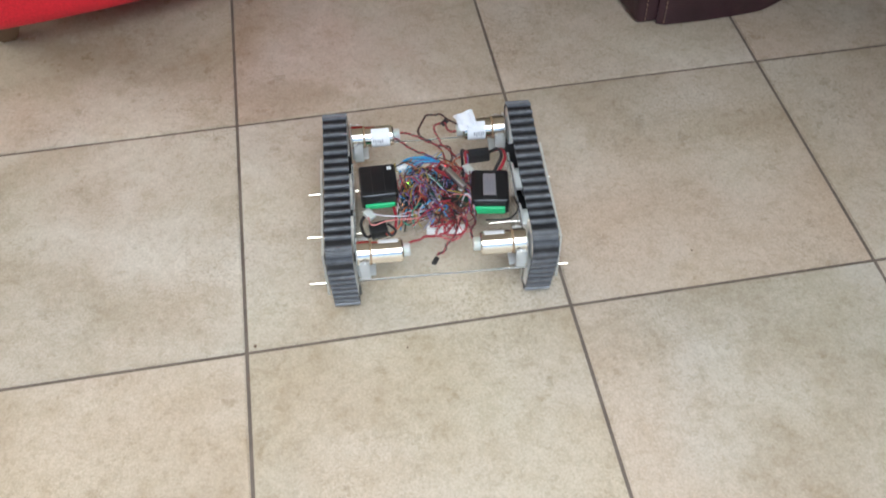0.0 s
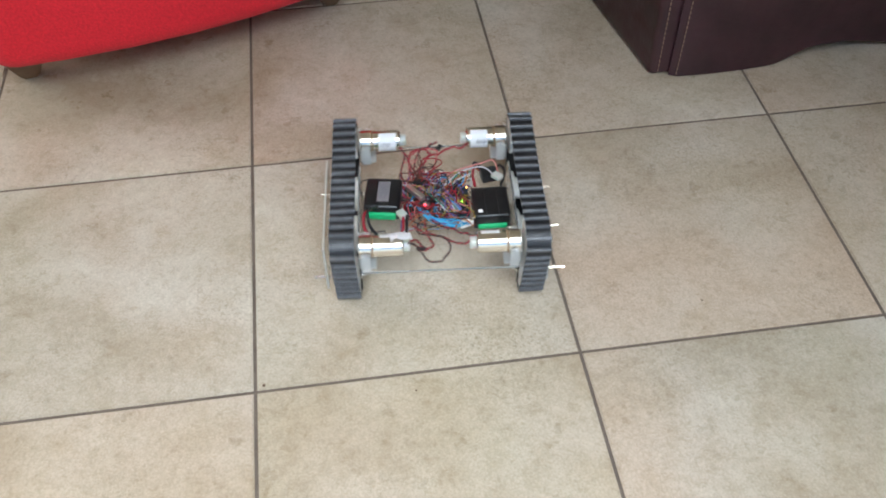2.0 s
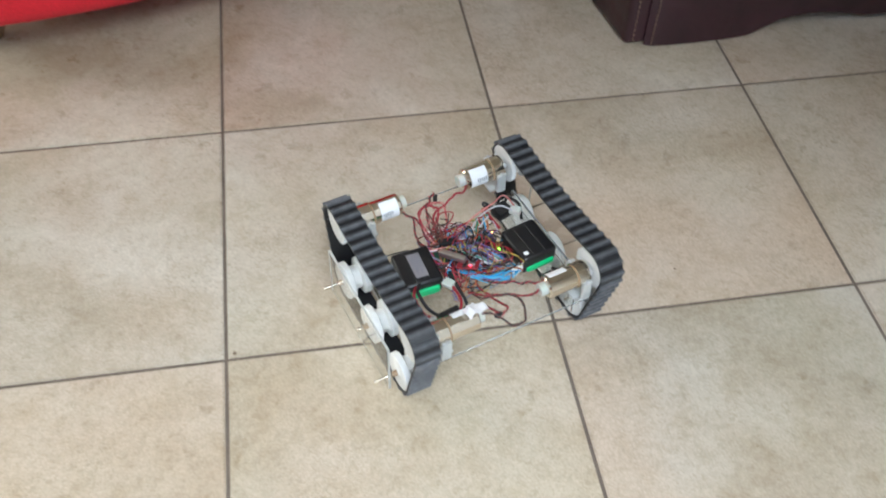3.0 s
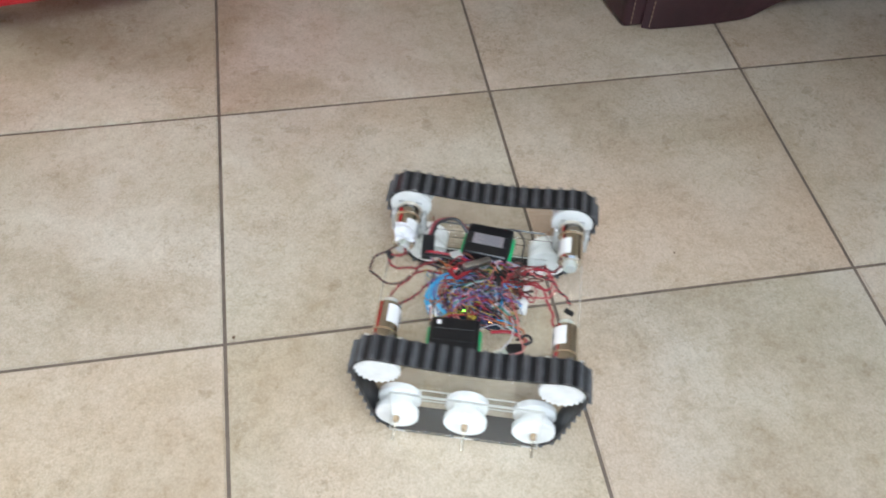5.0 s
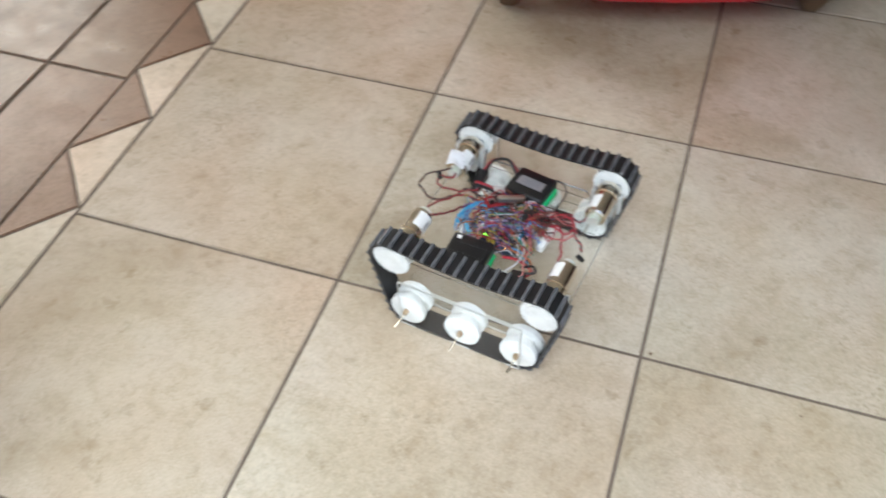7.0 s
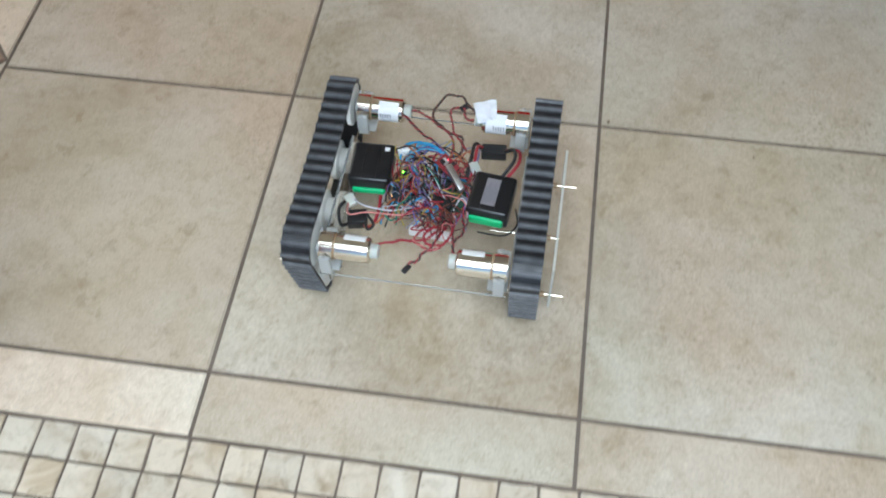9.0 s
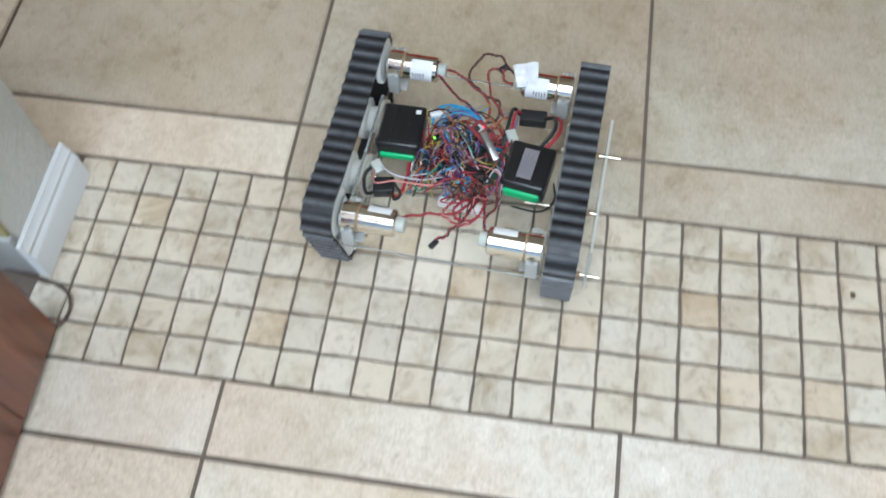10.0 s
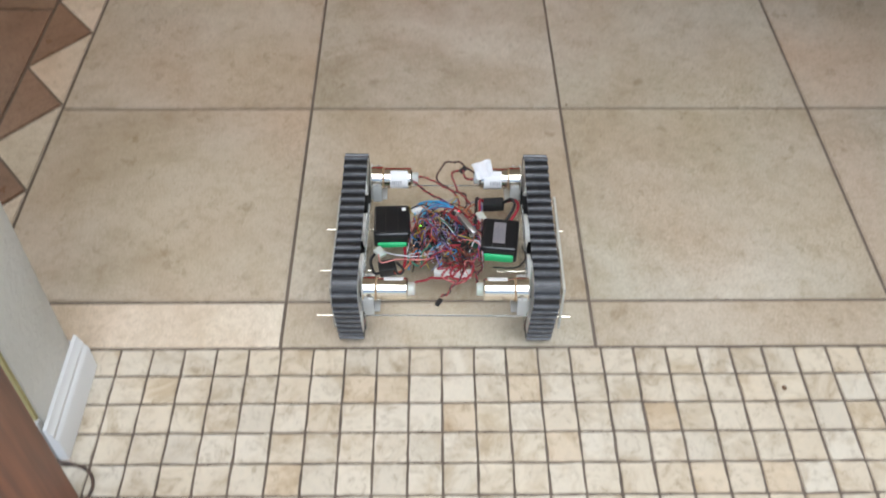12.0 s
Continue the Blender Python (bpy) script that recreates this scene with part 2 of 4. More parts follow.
YELLOW = material("yellow_plug", (0.34, 0.25, 0.03), 0.5)
WIRES = [material(name, colour, 0.45) for name, colour in (
    ("red_wire", (0.32, 0.018, 0.032)), ("black_wire", (0.014, 0.013, 0.014)), ("blue_wire", (0.035, 0.30, 0.58)), ("purple_wire", (0.15, 0.10, 0.27)),
    ("orange_wire", (0.40, 0.13, 0.05)), ("green_wire", (0.03, 0.22, 0.15)), ("white_wire", (0.50, 0.49, 0.52)), ("brown_wire", (0.12, 0.04, 0.028)),
    ("grey_wire", (0.25, 0.25, 0.30)), ("yellow_wire", (0.38, 0.29, 0.05)), ("pink_wire", (0.60, 0.22, 0.20)), ("cyan_wire", (0.10, 0.42, 0.62)))]
RED_W, BLACK_W, BLUE_W, PURPLE_W, ORANGE_W, GREEN_W, WHITE_W, BROWN_W, GREY_W, YELLOW_W, PINK_W, CYAN_W = WIRES


def glow(name, colour, strength):
    return material(name, colour, 0.4, Emission_Color=(*colour, 1), Emission_Strength=strength)


LED_GREEN, LED_RED, LED_ORANGE = glow("green_led", (0.25, 1.0, 0.05), 6), glow("red_led", (1.0, 0.03, 0.06), 7), glow("orange_led", (1.0, 0.45, 0.1), 5)


# ---- mesh helpers ----
def mesh_of(name, bm, mat, smooth=None):
    me = bpy.data.meshes.new(name)
    bm.normal_update()
    bm.to_mesh(me)
    bm.free()
    for m in (mat if isinstance(mat, (list, tuple)) else [mat]):
        me.materials.append(m)
    if smooth is not None:
        me.shade_smooth()
        me.set_sharp_from_angle(angle=radians(smooth))
    return me


def part(name, bm, mat, parent=None, label="", smooth=35, m=None):
    ob = new(name, mesh_of(name, bm, mat, smooth))
    if parent is not None:
        ob.parent = parent
    if m is not None:
        ob.matrix_basis = m
    return tagged(ob, label)


def empty(name, m=None):
    ob = new(name)
    ob.empty_display_size = 0.05
    if m is not None:
        ob.matrix_basis = m
    return ob


def box(bm, x0, x1, y0, y1, z0, z1, bevel=0.0, segments=2, m=None):
    made = bmesh.ops.create_cube(bm, size=1)["verts"]
    for v in made:
        v.co = Vector(((x0 + x1) / 2 + v.co.x * (x1 - x0), (y0 + y1) / 2 + v.co.y * (y1 - y0), (z0 + z1) / 2 + v.co.z * (z1 - z0)))
    if bevel:
        edges = list({e for v in made for e in v.link_edges})
        out = bmesh.ops.bevel(bm, geom=edges, offset=bevel, segments=segments, affect="EDGES", profile=0.5)
        made = list({v for f in out["faces"] for v in f.verts} | {v for v in made if v.is_valid})
    if m is not None:
        bmesh.ops.transform(bm, matrix=m, verts=[v for v in made if v.is_valid])
    return bm


def box_bm(*sizes, **more):
    return box(bmesh.new(), *sizes, **more)


def lathe(bm, profile, n=24, axis="X", at=(0, 0, 0)):
    """Turns a profile of (along, radius) about an axis; closed at both ends."""
    rings = []
    for along, r in profile:
        ring = []
        for k in range(n):
            a = 2 * math.pi * k / n
            c, s = r * math.cos(a), r * math.sin(a)
            p = {"X": (along, c, s), "Y": (s, along, c), "Z": (c, s, along)}[axis]
            ring.append(bm.verts.new(Vector(p) + Vector(at)))
        rings.append(ring)
    for a, b in zip(rings, rings[1:]):
        for k in range(n):
            bm.faces.new((a[k], a[(k + 1) % n], b[(k + 1) % n], b[k]))
    bm.faces.new(rings[0][::-1])
    bm.faces.new(rings[-1])
    bmesh.ops.recalc_face_normals(bm, faces=bm.faces[:])
    return bm


def spline(points, steps=6):
    p = [Vector(q) for q in points]
    p = [2 * p[0] - p[1]] + p + [2 * p[-1] - p[-2]]
    out = []
    for a, b, c, d in zip(p, p[1:], p[2:], p[3:]):
        for k in range(steps):
            t = k / steps
            out.append(0.5 * (2 * b + (c - a) * t + (2 * a - 5 * b + 4 * c - d) * t * t + (3 * b - a - 3 * c + d) * t ** 3))
    return out + [p[-2]]


def tube(bm, points, r, n=6, steps=6):
    line = spline(points, steps)
    side = Vector((0, 0, 1))
    rings = []
    for k, p in enumerate(line):
        ahead = (line[min(k + 1, len(line) - 1)] - line[max(k - 1, 0)]).normalized()
        side = (side - ahead * side.dot(ahead))
        side = side.normalized() if side.length > 1e-5 else ahead.orthogonal().normalized()
        up = ahead.cross(side)
        rings.append([bm.verts.new(p + r * (math.cos(2 * math.pi * j / n) * side + math.sin(2 * math.pi * j / n) * up)) for j in range(n)])
    for a, b in zip(rings, rings[1:]):
        for j in range(n):
            bm.faces.new((a[j], a[(j + 1) % n], b[(j + 1) % n], b[j]))
    bm.faces.new(rings[0][::-1])
    bm.faces.new(rings[-1])
    bmesh.ops.recalc_face_normals(bm, faces=bm.faces[:])
    return bm


def slab(outline, z0, z1, bevel=0.0):
    """A flat plate with the given outline in x and y."""
    bm = bmesh.new()
    f = bm.faces.new([bm.verts.new((x, y, z1)) for x, y in outline])
    f.normal_update()
    if f.normal.z < 0:
        f.normal_flip()
    top = list(f.edges)
    out = bmesh.ops.extrude_face_region(bm, geom=[f])
    for v in out["geom"]:
        if isinstance(v, bmesh.types.BMVert):
            v.co.z = z1
    for v in f.verts:
        v.co.z = z0
    bmesh.ops.recalc_face_normals(bm, faces=bm.faces[:])
    if bevel:
        top = [e for e in bm.edges if all(abs(v.co.z - z1) < 1e-6 for v in e.verts)]
        bmesh.ops.bevel(bm, geom=top, offset=bevel, segments=2, affect="EDGES")
    return bm


# ---- setting ----
P = 0.45            # floor tile pitch
M = 0.0457          # mosaic pitch

floor = tagged(new("floor", mesh_of("floor", box_bm(-2.9, 3.75, -4.1, 4.65, -0.12, -0.0025), GROUT)),
               "beige ceramic tile floor with dark grout and a travertine mosaic threshold", "floor", kind="structure")

wall_front = tagged(empty("wall_front"), "white textured plaster wall with a wide doorway", "wall", kind="structure")
part("wall_left_of_door", box_bm(-2.9, -0.264, -0.250, -0.127, 0, 2.6, bevel=0.006), PLASTER, wall_front)
part("wall_right_of_door", box_bm(1.46, 3.75, -0.250, -0.127, 0, 2.6, bevel=0.006), PLASTER, wall_front)
part("lintel", box_bm(-0.264, 1.46, -0.250, -0.127, 2.12, 2.6), PLASTER, wall_front)
part("outer_face", box_bm(-2.9, -0.268, -0.256, -0.2505, 0.085, 2.6), OLIVE, wall_front, "olive-coloured plaster facing")
part("outer_skirting", box_bm(-2.9, -0.265, -0.262, -0.2505, 0, 0.085, bevel=0.003), SHADE_GREY, wall_front, "grey skirting, its shade put into the colour")


def skirting(name, x0, y0, x1, y1, out):
    """A moulded skirting along a wall line; out: the side on which it stands proud."""
    d = Vector((x1 - x0, y1 - y0, 0))
    profile = [(0, 0), (0.018, 0), (0.018, 0.042), (0.016, 0.047), (0.012, 0.050), (0.012, 0.057), (0.008, 0.061), (0.005, 0.069), (0, 0.072)]
    bm = bmesh.new()
    o = Vector((*out, 0))
    rows = [[bm.verts.new(Vector((x0, y0, z)) + o * w + d * k) for w, z in profile] for k in (0, 1)]
    for j in range(len(profile) - 1):
        bm.faces.new((rows[0][j], rows[1][j], rows[1][j + 1], rows[0][j + 1]))
    bm.faces.new(rows[0])
    bm.faces.new(rows[1][::-1])
    bmesh.ops.recalc_face_normals(bm, faces=bm.faces[:])
    return tagged(part(name, bm, SKIRTING, smooth=30), "white moulded skirting board at the foot of the wall", "baseboard", kind="structure")


skirting("baseboard_jamb", -0.264, -0.262, -0.264, -0.114, (0.72, 0))
skirting("baseboard_inner", -0.264, -0.127, -2.75, -0.127, (0, 1))
skirting("baseboard_right", 1.46, -0.127, 3.6, -0.127, (0, 1))

for name, size in (("wall_west_low", (-2.9, -2.75, -0.127, 4.65, 0, 0.9)), ("wall_west_high", (-2.9, -2.75, -0.127, 4.65, 2.1, 2.6)),
                   ("wall_west_south", (-2.9, -2.75, -0.127, 1.55, 0.9, 2.1)), ("wall_west_north", (-2.9, -2.75, 3.05, 4.65, 0.9, 2.1)),
                   ("wall_north", (-2.75, 3.75, 4.5, 4.65, 0, 2.6)), ("wall_east", (3.6, 3.75, -0.127, 4.5, 0, 2.6))):
    tagged(part(name, box_bm(*size), PLASTER), "white plaster room wall", "wall", kind="structure")
window = tagged(empty("window_1"), "white-framed window in the side wall", "window", kind="structure")
for z0, z1 in ((0.9, 0.96), (2.04, 2.1)):
    part("window_frame", box_bm(-2.86, -2.80, 1.55, 3.05, z0, z1, bevel=0.004), SKIRTING, window)
for y0, y1 in ((1.55, 1.61), (2.27, 2.33), (2.99, 3.05)):
    part("window_frame", box_bm(-2.86, -2.80, y0, y1, 0.96, 2.04, bevel=0.004), SKIRTING, window)
for y0, y1 in ((1.61, 2.27), (2.33, 2.99)):
    part("pane", box_bm(-2.834, -2.828, y0, y1, 0.96, 2.04), ACRYLIC, window, smooth=None).visible_shadow = False
part("window_sill", box_bm(-2.80, -2.70, 1.50, 3.10, 0.868, 0.898, bevel=0.004), SKIRTING, window)
# unseen wall, added to hold back light from the right
tagged(part("wall_porch", box_bm(1.6, 1.75, -2.2, -0.2505, 0, 2.6), PLASTER), "unseen plain white wall added to shade the right of the yard", "wall", kind="structure")
tagged(part("ground", box_bm(-400, 400, -400, 400, -0.4, -0.14), OLIVE), "plain ground outside the house", "ground", kind="structure")
tagged(part("ceiling", box_bm(-2.9, 3.75, -0.250, 4.65, 2.6, 2.7), CEILING), "plain white ceiling", "ceiling", kind="structure")


def tile_mesh(name, outline, mat, top=0.0, bevel=0.0018):
    bm = slab(outline, -0.012, top, bevel)
    return mesh_of(name, bm, mat, 40)


def tile_object(name, me, x, y, tilt=0.0006):
    ob = new(name, me)
    ob.parent = floor
    ob.matrix_basis = pose(x, y, random.uniform(-1, 0) * 0.0004, math.degrees(random.uniform(-tilt, tilt)), math.degrees(random.uniform(-tilt, tilt)), 0)
    return ob


def rect(w, d):
    return [(-w / 2, -d / 2), (w / 2, -d / 2), (w / 2, d / 2), (-w / 2, d / 2)]


GAP = 0.005


def lay_floor():
    big = tile_mesh("tile", rect(P - GAP, P - GAP), TILE)
    for c in range(-1, 8):
        for r in range(0, 10):
            tile_object("tile", big, (c + 0.5) * P, (r + 0.5) * P)
    strip = tile_mesh("strip_tile", rect(P - GAP, 0.085 - GAP), TILE)
    pale = tile_mesh("pale_strip_tile", rect(P - GAP, 0.085 - GAP), PALE_TILE)
    for c in range(-6, 8):
        tile_object("strip_tile", pale if c == -1 else strip, (c + 0.5) * P, -0.0425)
    # threshold mosaic, tumbled pieces of four shapes
    shapes = []
    for k in range(6):
        w = M - 0.0038
        outline = []
        for (ax, ay), (bx, by) in zip(rect(w, w), rect(w, w)[1:] + rect(w, w)[:1]):
            for f in (0.025, 0.33, 0.67, 0.975):
                outline.append((ax + (bx - ax) * f + random.uniform(-1, 1) * 0.0006, ay + (by - ay) * f + random.uniform(-1, 1) * 0.0006))
        shapes.append(tile_mesh("mosaic_tile", outline, TRAVERTINE, 0.0, 0.0011))
    for j in range(6):
        for i in range(-6, 33):
            ob = tile_object("mosaic_tile", shapes[random.randrange(6)], 0.456 + (i - 9.5) * (0.0453 if i < 10 else 0.0459), -0.0863 - (j + 0.5) * 0.0456, 0.006)
            ob.matrix_basis = ob.matrix_basis @ pose(0, 0, 0, 0, 0, random.choice((0, 90, 180, 270)) + random.uniform(-1.5, 1.5))
    # tiles beyond the threshold
    # paler tile, its colour raised further for the stronger daylight outside
    cut_pale = tile_mesh("cut_tile", rect(P - GAP, 0.09 - GAP), PALE_TILE)
    big_pale = tile_mesh("tile", rect(P - GAP, P - GAP), PALE_TILE)
    for c in range(-6, 8):
        tile_object("cut_tile", cut_pale, -0.008 + (c + 0.5) * P, -0.405)
        for r in range(0, 8):
            tile_object("tile", big_pale, -0.008 + (c + 0.5) * P, -0.451 - (r + 0.5) * P)
    # border of cream and brown triangles, then brown tiles
    H, B = 0.100, 0.2265
    cream = tile_mesh("cream_triangle", [(-0.003, -B / 2 + 0.004), (-0.003, B / 2 - 0.004), (-H + 0.004, 0)], CREAM_TILE)
    brown = tile_mesh("brown_triangle", [(-0.006, 0), (-H + 0.002, B / 2 - 0.005), (-H + 0.002, -B / 2 + 0.005)], BROWN_TILE)
    for k in range(-2, 18):
        tile_object("cream_triangle", cream, -P, 0.352 + k * 0.2245)
        tile_object("brown_triangle", brown, -P, 0.352 + (k + 0.5) * 0.2245)
    narrow = tile_mesh("narrow_brown_tile", rect(0.168 - GAP, P - GAP), BROWN_TILE)
    wide = tile_mesh("brown_tile", rect(P - GAP, P - GAP), BROWN_TILE)
    for r in range(-1, 9):
        y = 0.77 + (r - 0.5) * P
        tile_object("narrow_brown_tile", narrow, -0.5495 - 0.084, y)
        for c in range(5):
            tile_object("brown_tile", wide, -0.72 - (c + 0.5) * P, y)


# ---- open wooden door with its iron catch ----
def wooden_door():
    door = tagged(empty("door_1", pose(-0.214, -0.327, 0.012, 0, 0, 1.5)), "open red-brown panelled wooden door beside the threshold", "door", kind="structure")
    T, Wd, H = 0.045, 0.92, 2.05
    stile = 0.115
    part("stile", box_bm(-T, 0, -stile, 0, 0, H, bevel=0.003), WOOD, door)
    part("stile", box_bm(-T, 0, -Wd, -Wd + stile, 0, H, bevel=0.003), WOOD, door)
    for z0, z1 in ((0, 0.22), (0.95, 1.08), (H - 0.12, H)):
        part("rail", box_bm(-T, 0, -Wd + stile, -stile, z0, z1, bevel=0.003), WOOD, door)
    for z0, z1 in ((0.22, 0.95), (1.08, H - 0.12)):
        part("panel", box_bm(-T + 0.012, -0.012, -Wd + stile, -stile, z0, z1), WOOD, door)
        part("raised_panel", box_bm(-0.016, -0.004, -Wd + stile + 0.05, -stile - 0.05, z0 + 0.05, z1 - 0.05, bevel=0.0055), WOOD, door)
    catch = tagged(empty("door_catch", pose(-0.240, -0.310, 0.0)), "thin rusty iron hook lying by the foot of the door", "door catch")
    part("hook", tube(bmesh.new(), [(-0.085, 0.052, 0.006), (-0.03, 0.044, 0.006), (0.014, 0.032, 0.007), (0.030, 0.010, 0.008), (0.026, -0.012, 0.008), (0.006, -0.028, 0.007)], 0.0021, 8, 8), RUST, catch)
    part("plate", box_bm(-0.100, -0.078, 0.043, 0.068, 0.0, 0.010, bevel=0.002), RUST, catch)


# ---- red armchair ----
def cushion(bm, x0, x1, y0, y1, z0, z1, r, m=None):
    return box(bm, x0, x1, y0, y1, z0, z1, bevel=r, segments=6, m=m)


def red_armchair():
    chair = tagged(empty("armchair", pose(0.2875, 1.433, 0, 0, 0, 16.5)), "red fabric armchair on short brown wooden legs", "armchair")
    Wd, D = 0.70, 0.72
    y0 = -0.262
    bm = bmesh.new()
    cushion(bm, -Wd / 2, Wd / 2, y0, y0 + D, 0.080, 0.31, 0.05)
    bmesh.ops.bisect_plane(bm, geom=bm.verts[:] + bm.edges[:] + bm.faces[:], plane_co=(0, 0, 0), plane_no=(1, 0, 0))
    for x in (-0.22, -0.11, 0.11, 0.22):
        bmesh.ops.bisect_plane(bm, geom=bm.verts[:] + bm.edges[:] + bm.faces[:], plane_co=(x, 0, 0), plane_no=(1, 0, 0))
    for v in bm.verts:
        k = max(0.0, 1 - (v.co.y - y0) / 0.2)
        v.co.y -= 0.045 * k * (1 - (v.co.x / (Wd / 2)) ** 2)
    part("base", bm, RED_FABRIC, chair, smooth=60)
    part("seat_cushion", cushion(bmesh.new(), -0.24, 0.24, y0 - 0.01, y0 + 0.52, 0.295, 0.44, 0.055), RED_FABRIC, chair, smooth=60)
    for s in (-1, 1):
        part("arm", cushion(bmesh.new(), s * 0.31 - 0.065, s * 0.31 + 0.065, y0 + 0.01, y0 + 0.66, 0.28, 0.58, 0.06), RED_FABRIC, chair, smooth=60)
    part("backrest", cushion(bmesh.new(), -0.34, 0.34, y0 + 0.52, y0 + 0.73, 0.28, 0.86, 0.08), RED_FABRIC, chair, smooth=60)
    for x, y in ((-0.294, -0.150), (0.285, -0.165), (-0.27, 0.37), (0.27, 0.37)):
        bm = bmesh.new()
        bmesh.ops.create_cone(bm, segments=4, cap_ends=True, radius1=0.020, radius2=0.082, depth=0.11, matrix=pose(0, 0, 0.055, 0, 0, 45))
        bmesh.ops.bevel(bm, geom=bm.edges[:], offset=0.005, segments=2, affect="EDGES")
        part("leg", bm, LEG_WOOD, chair, "tapered brown wooden leg", m=pose(x, y, 0, 0, 0, 0))


def crumb(x, y, size):
    bm = bmesh.new()
    bmesh.ops.create_icosphere(bm, subdivisions=1, radius=size)
    for v in bm.verts:
        v.co = Vector((v.co.x * 1.3, v.co.y, v.co.z * 0.5)) + 0.4 * size * noise.noise_vector(v.co * 400 + Vector((x, y, 0)))
    tagged(part("crumb", bm, LEG_WOOD, None, m=pose(x, y, size * 0.35, 0, 0, 90 * x)), "tiny dark speck on the floor", "crumb", group="crumbs on the floor")


# ---- brown leather sofa ----
def leather_sofa():
    sofa = tagged(empty("sofa", pose(1.172, 1.032, 0, 0, 0, 2)), "dark brown leather sofa with tan double stitching", "sofa")

    def hem(x):
        """Height of the lower edge, which lifts in a fold."""
        a = max(0.0, min(1.0, (x - 0.225) / 0.09))
        b = max(0.0, min(1.0, (x - 0.36) / 0.14))
        return 0.002 + 0.028 * (a * a * (3 - 2 * a)) - 0.018 * (b * b * (3 - 2 * b))

    def lean(z):
        return -0.003 * max(0.0, min(1.0, z / 0.30))

    bm = bmesh.new()
    cushion(bm, 0, 0.25, 0, 0.86, 0.0, 0.60, 0.012)
    for z in (0.08, 0.16, 0.24, 0.32):
        bmesh.ops.bisect_plane(bm, geom=bm.verts[:] + bm.edges[:] + bm.faces[:], plane_co=(0, 0, z), plane_no=(0, 0, 1))
    for v in bm.verts:
        if v.co.x < 0.1:
            v.co.x += lean(v.co.z) - 0.135 * max(0, v.co.y) + 0.006 * math.sin(v.co.y * 14)
    part("arm", bm, LEATHER, sofa, smooth=50)
    bm = bmesh.new()
    n, zs = 46, (0.0, 0.02, 0.06, 0.12, 0.20, 0.30, 0.33)
    grid = []
    for i in range(n + 1):
        x = 0.036 + 0.716 * i / n
        lo = hem(x)
        grid.append([bm.verts.new((x + 0.6 * lean(z) * max(0, 1 - i / 14), -0.007 - 0.008 * math.sin(x * 11) * (1 - z) - 0.03 * z + (0.006 if i == 0 else 0), lo + z * (1 - lo))) for z in zs])
    for a, b in zip(grid, grid[1:]):
        for k in range(len(zs) - 1):
            bm.faces.new((a[k], b[k], b[k + 1], a[k + 1]))
    bmesh.ops.recalc_face_normals(bm, faces=bm.faces[:])
    bmesh.ops.solidify(bm, geom=bm.faces[:], thickness=0.008)
    part("front_skirt", bm, LEATHER, sofa, "leather skirt with a lifted hem", smooth=50)
    part("base", cushion(bmesh.new(), 0.25, 1.75, 0.02, 0.86, 0.05, 0.30, 0.02), LEATHER, sofa, smooth=50)
    part("seat_cushion", cushion(bmesh.new(), 0.255, 1.0, -0.03, 0.62, 0.31, 0.46, 0.05), LEATHER, sofa, smooth=50)
    part("seat_cushion", cushion(bmesh.new(), 1.0, 1.745, -0.03, 0.62, 0.31, 0.46, 0.05), LEATHER, sofa, smooth=50)
    part("backrest", cushion(bmesh.new(), 0.25, 1.75, 0.58, 0.88, 0.28, 0.85, 0.09), LEATHER, sofa, smooth=50)
    part("arm", cushion(bmesh.new(), 1.75, 2.0, 0, 0.86, 0.012, 0.60, 0.022), LEATHER, sofa, smooth=50)
    for k in range(34):
        z = 0.010 + k * 0.0100
        part("stitch", box_bm(-0.0006, 0.0006, -0.0010, 0.0010, 0, 0.0062), STITCH, sofa, smooth=None, m=pose(0.016 + 0.93 * lean(z), -0.0008, z, 0, -2, 0))
        x = 0.046
        part("stitch", box_bm(-0.0006, 0.0006, -0.0010, 0.0010, 0, 0.0062), STITCH, sofa, smooth=None, m=pose(x + 0.57 * lean(z), -0.0155 - 0.008 * math.sin(x * 11) * (1 - z) - 0.03 * z + 0.0045, z, 0, -1, 0))
    for x, y in ((0.155, 0.06), (0.4, 0.1)):
        part("foot", lathe(bmesh.new(), [(0, 0.020), (0.012, 0.022), (0.06, 0.022)], 16, "Z", (x, y, 0)), WHITE_PLASTIC, sofa, "pale plastic foot")


# ---- tracked robot ----
LU, ZU, RB, LL, WO, BW = 0.1074, 0.1235, 0.0325, 0.0837, 0.1485, 0.0335
XB = WO - BW / 2
BELT_T = 0.0030


def belt_path(radius):
    """Arcs and lines of the belt loop in (y, z), as (kind, data, length), from the lower rear wheel forwards along the floor."""
    centres = [(-LL, RB), (LL, RB), (LU, ZU), (-LU, ZU)]
    legs = []
    for k in range(4):
        (ay, az), (by, bz) = centres[k], centres[(k + 1) % 4]
        d = Vector((by - ay, bz - az)).normalized()
        nrm = Vector((d.y, -d.x))
        legs.append((Vector((ay, az)) + nrm * radius, Vector((by, bz)) + nrm * radius, nrm))
    out = []
    for k in range(4):
        a, b, nrm = legs[k]
        out.append(("line", (a, b, nrm), (b - a).length))
        n2 = legs[(k + 1) % 4][2]
        a0, a1 = math.atan2(nrm.y, nrm.x), math.atan2(n2.y, n2.x)
        while a1 < a0:
            a1 += 2 * math.pi
        out.append(("arc", (Vector(centres[(k + 1) % 4]), a0, a1), radius * (a1 - a0)))
    return out


LOOP = belt_path(RB - 0.0025)
LOOP_LENGTH = sum(l for _, _, l in LOOP)


